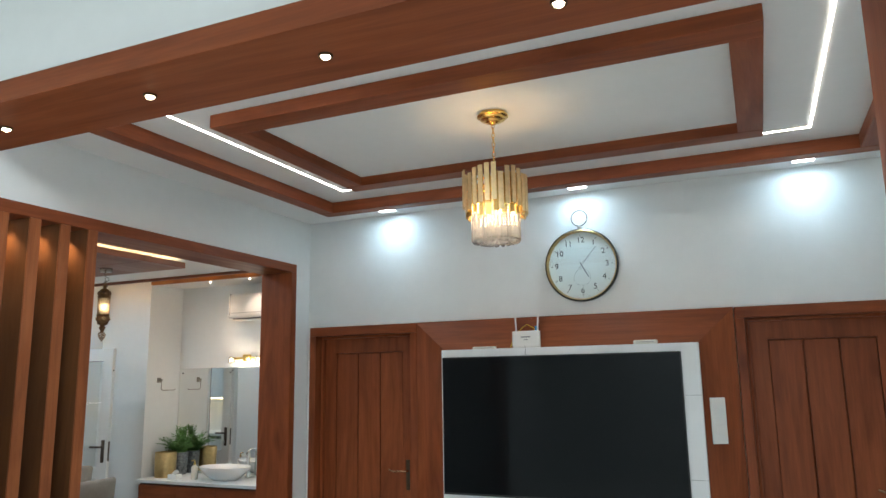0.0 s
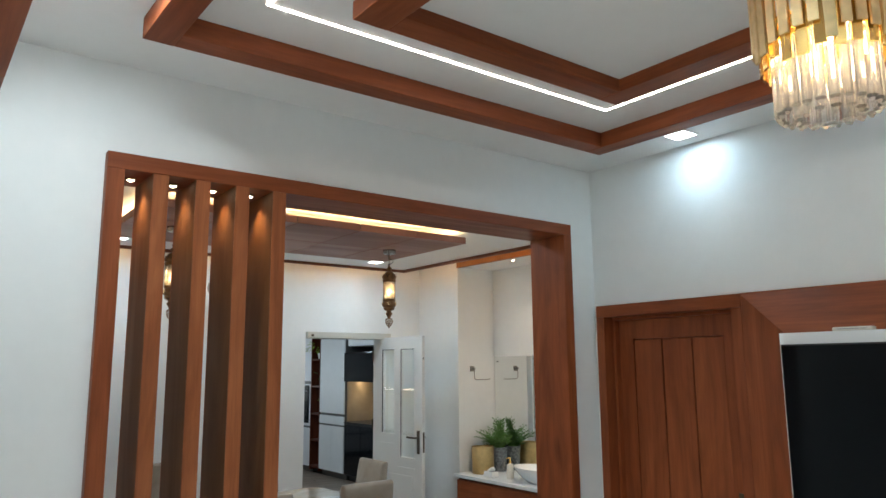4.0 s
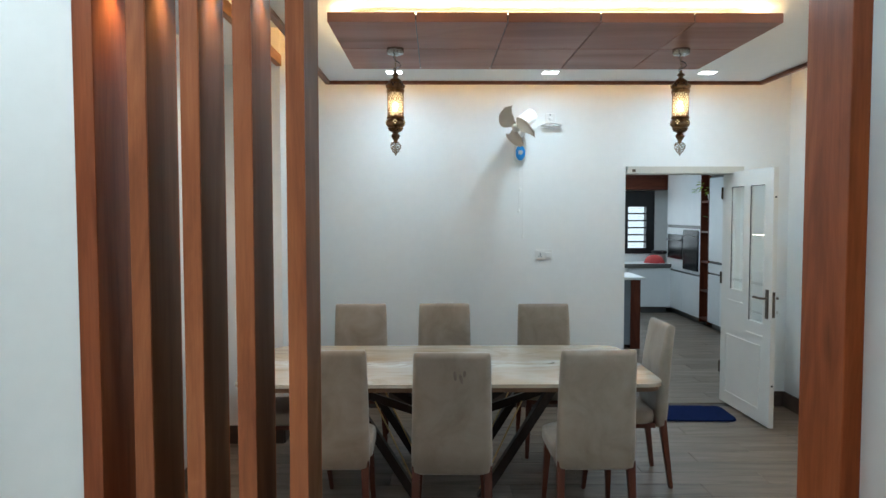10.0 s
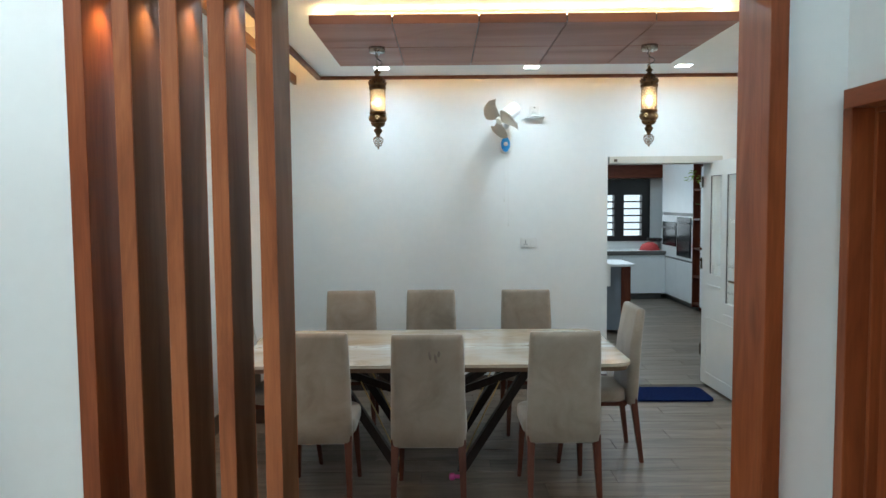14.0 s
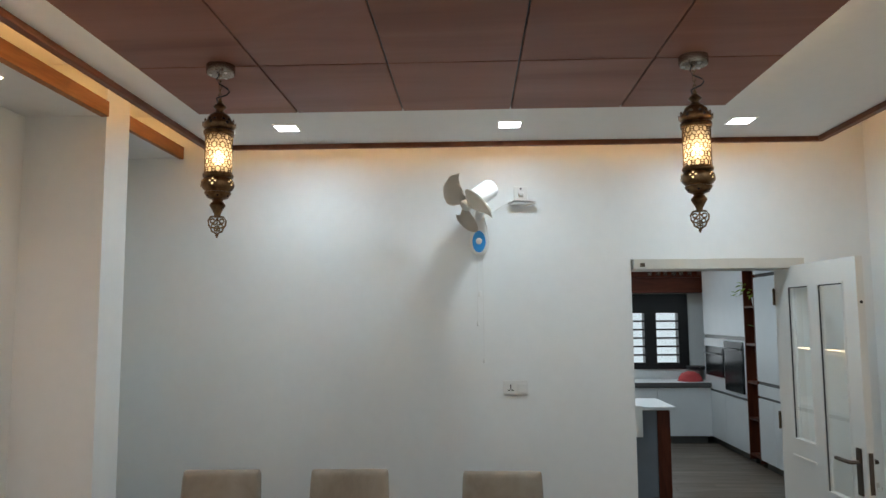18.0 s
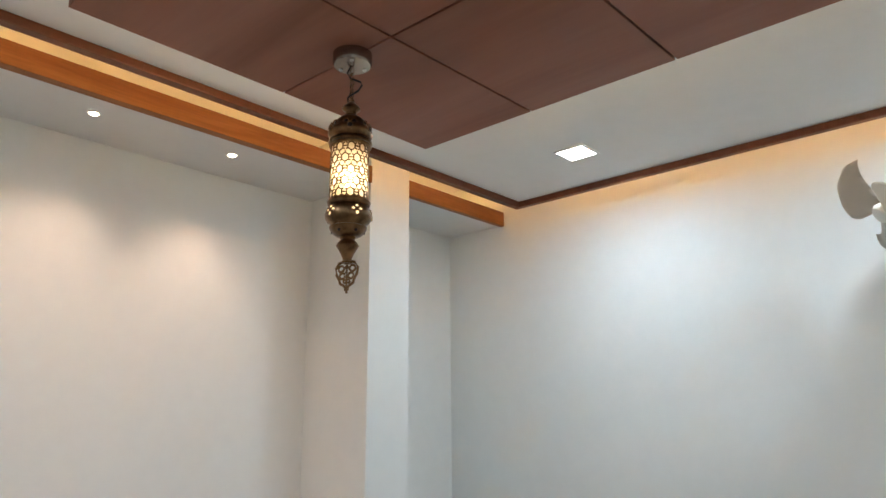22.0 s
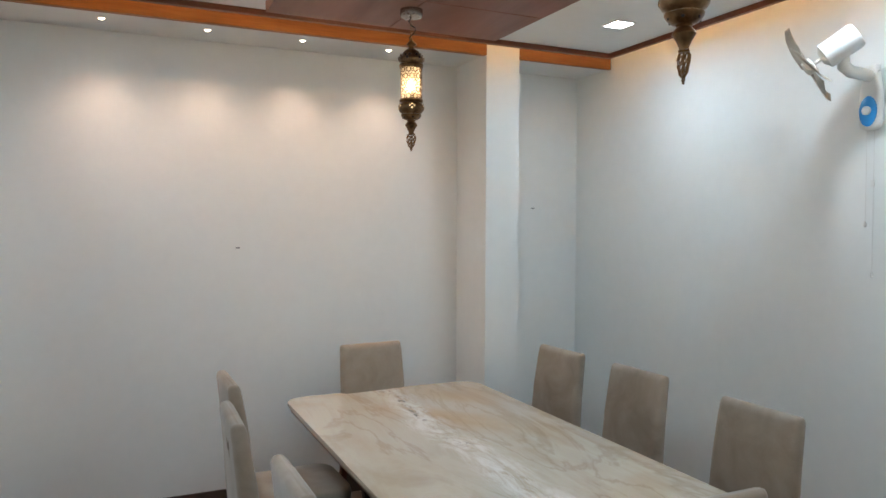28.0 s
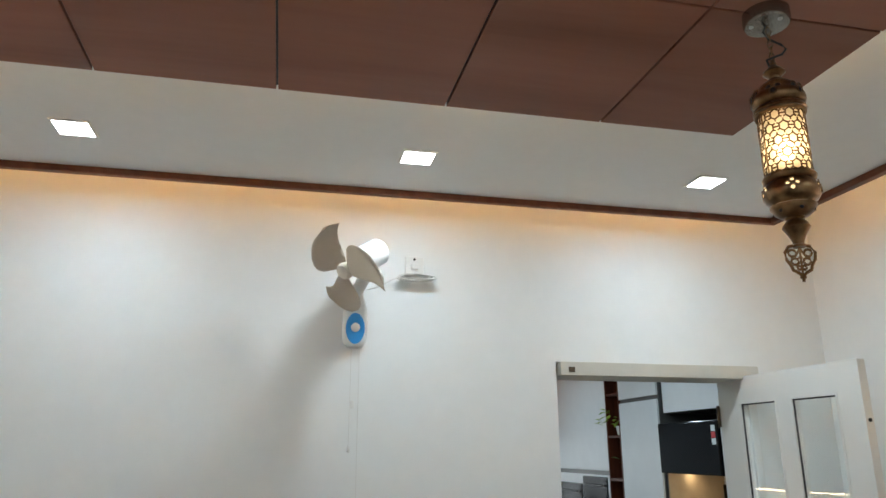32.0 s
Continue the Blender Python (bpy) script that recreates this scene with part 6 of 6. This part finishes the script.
part("front", B(-0.482, 0.482, -0.02, 0, 0.003, 0.657, bevel=0.002), WHITE, top)

isl = thing("kitchen_island", (-9.80, 4.92, 0), "kitchen island with teak end panel and pale top", "island")
part("body", B(-0.50, 0.10, -0.42, 0.69, 0.05, 0.87), ISLAND, isl)
part("end_panel", B(-0.52, 0.12, 0.69, 0.81, 0, 0.87, bevel=0.003), MAHOGANY["z"], isl, "dark teak end panel")
part("top", B(-0.58, 0.16, -0.46, 0.86, 0.87, 0.90, bevel=0.003), QUARTZ, isl)
towel = thing("tea_towel", (-9.635, 5.32, 0.902), "white tea towel hanging over the island", "towel")
part("cloth", boxes((-0.20, 0.005, -0.14, 0.14, 0, 0.008), (0.0, 0.010, -0.14, 0.14, -0.28, 0.008), bevel=0.002), PAPER, towel)

# counter along the other kitchen wall, seen in glossy doors and panes
for k in range(4):
    x = -10.70 + k * 0.85
    ob = thing("base_cabinet", (x, KY0, 0), "white gloss base cabinet with grey finger rail", "cabinet", group="kitchen base cabinets")
    part("plinth", B(0.0, 0.85, 0.0, 0.52, 0, 0.09), GREYTRIM, ob)
    part("body", B(0.0, 0.85, 0.0, 0.56, 0.09, 0.83), GREYTRIM, ob)
    for z0, z1 in ((0.10, 0.42), (0.45, 0.78)):
        part("front", B(0.003, 0.847, 0.56, 0.58, z0, z1, bevel=0.002), WHITE, ob)
    ob = thing("wall_cabinet", (x, KY0, 1.41), "white wall cupboard with a warm light below", "cabinet", group="kitchen wall cupboards")
    part("body", B(0.0, 0.85, 0.0, 0.33, 0.0, 0.75), GREYTRIM, ob)
    part("front", B(0.003, 0.847, 0.33, 0.35, 0.003, 0.747, bevel=0.002), WHITE, ob)
    part("led", B(0.02, 0.83, 0.28, 0.295, -0.012, 0.0), L_COUNTER, ob, "warm led strip")
ct2 = thing("worktop", (-9.0, KY0, 0.83), "white kitchen worktop along the wall", "worktop")
part("slab", B(-1.72, 1.72, 0.0, 0.62, 0.0, 0.035, bevel=0.003), QUARTZ, ct2)

# Three ceiling lamps out of view, added to brighten the kitchen.
for x, y in ((-12.0, 6.0), (-9.9, 6.0), (-9.0, 4.9)):
    panel_light((x, y, KH), "kitchen panel lights", 10.5, (0.62, 0.84, 1.0), 0.12)
ua = bpy.data.lights.new("window daylight", "AREA")
ua.shape, ua.size, ua.size_y, ua.energy, ua.color = "RECTANGLE", 1.3, 0.8, 4.5, (0.85, 0.94, 1.0)
new("window daylight", ua).matrix_basis = look((KX + 0.06, 6.3, 1.45), (KX + 2, 6.3, 1.2))

# ---------------------------------------------------------------- floors: plank tiles over a dark joint bed
setting("floor", boxes((-13.8, 3.5, -3.7, 8.2, -0.15, -0.006)), JOINT, "brown joint bed under the floor tiles", "floor")
PWID, PLEN = 0.195, 1.195


def plank_mesh(l):
    return mesh_of("plank", B(0, PWID, 0, l, -0.006, 0.0, bevel=0.0012, seg=1), TILE)


def plank_floor(name, x0, x1, y0, y1, label):
    ob = tagged(new(name), label, "floor", kind="structure")
    full = plank_mesh(PLEN)
    n = int((x1 - x0) / (PWID + 0.003))
    for i in range(n):
        x = x0 + i * (PWID + 0.003)
        y = y0 - (i * 0.37 % 1.0) * PLEN
        while y < y1:
            a, b = max(y, y0), min(y + PLEN, y1)
            if b - a > 0.03:
                me = full if b - a > PLEN - 0.001 else plank_mesh(b - a)
                o = new("plank", me)
                o.parent = ob
                o.location = (x, a, 0)
            y += PLEN + 0.003
    return ob


plank_floor("floor_dining", BX, PX0, SY, NB, "grey-brown wood-look plank tiles of the dining room")
plank_floor("floor_kitchen", -12.9, BX, 4.5, 7.25, "grey-brown wood-look plank tiles of the kitchen")


def square_tiles(name, x0, x1, y0, y1, label):
    """Square floor tiles of 0.6 m, joined."""
    bm = bmesh.new()
    x = x0
    while x < x1 - 0.02:
        y = y0
        while y < y1 - 0.02:
            box(bm, x, min(x + 0.597, x1), y, min(y + 0.597, y1), -0.006, 0.0)
            y += 0.6
        x += 0.6
    setting(name, bm, PALETILE, label, "floor")


# Floors out of view, made pale to throw light up to walls and ceiling.
square_tiles("floor_living", PX0 + 0.003, 1.35, GY1, TVY, "unseen living room floor tiles, pale to bounce light")
square_tiles("floor_hall", -3.5, 3.2, -3.4, GY1 - 0.003, "unseen hall floor tiles, pale to bounce light")
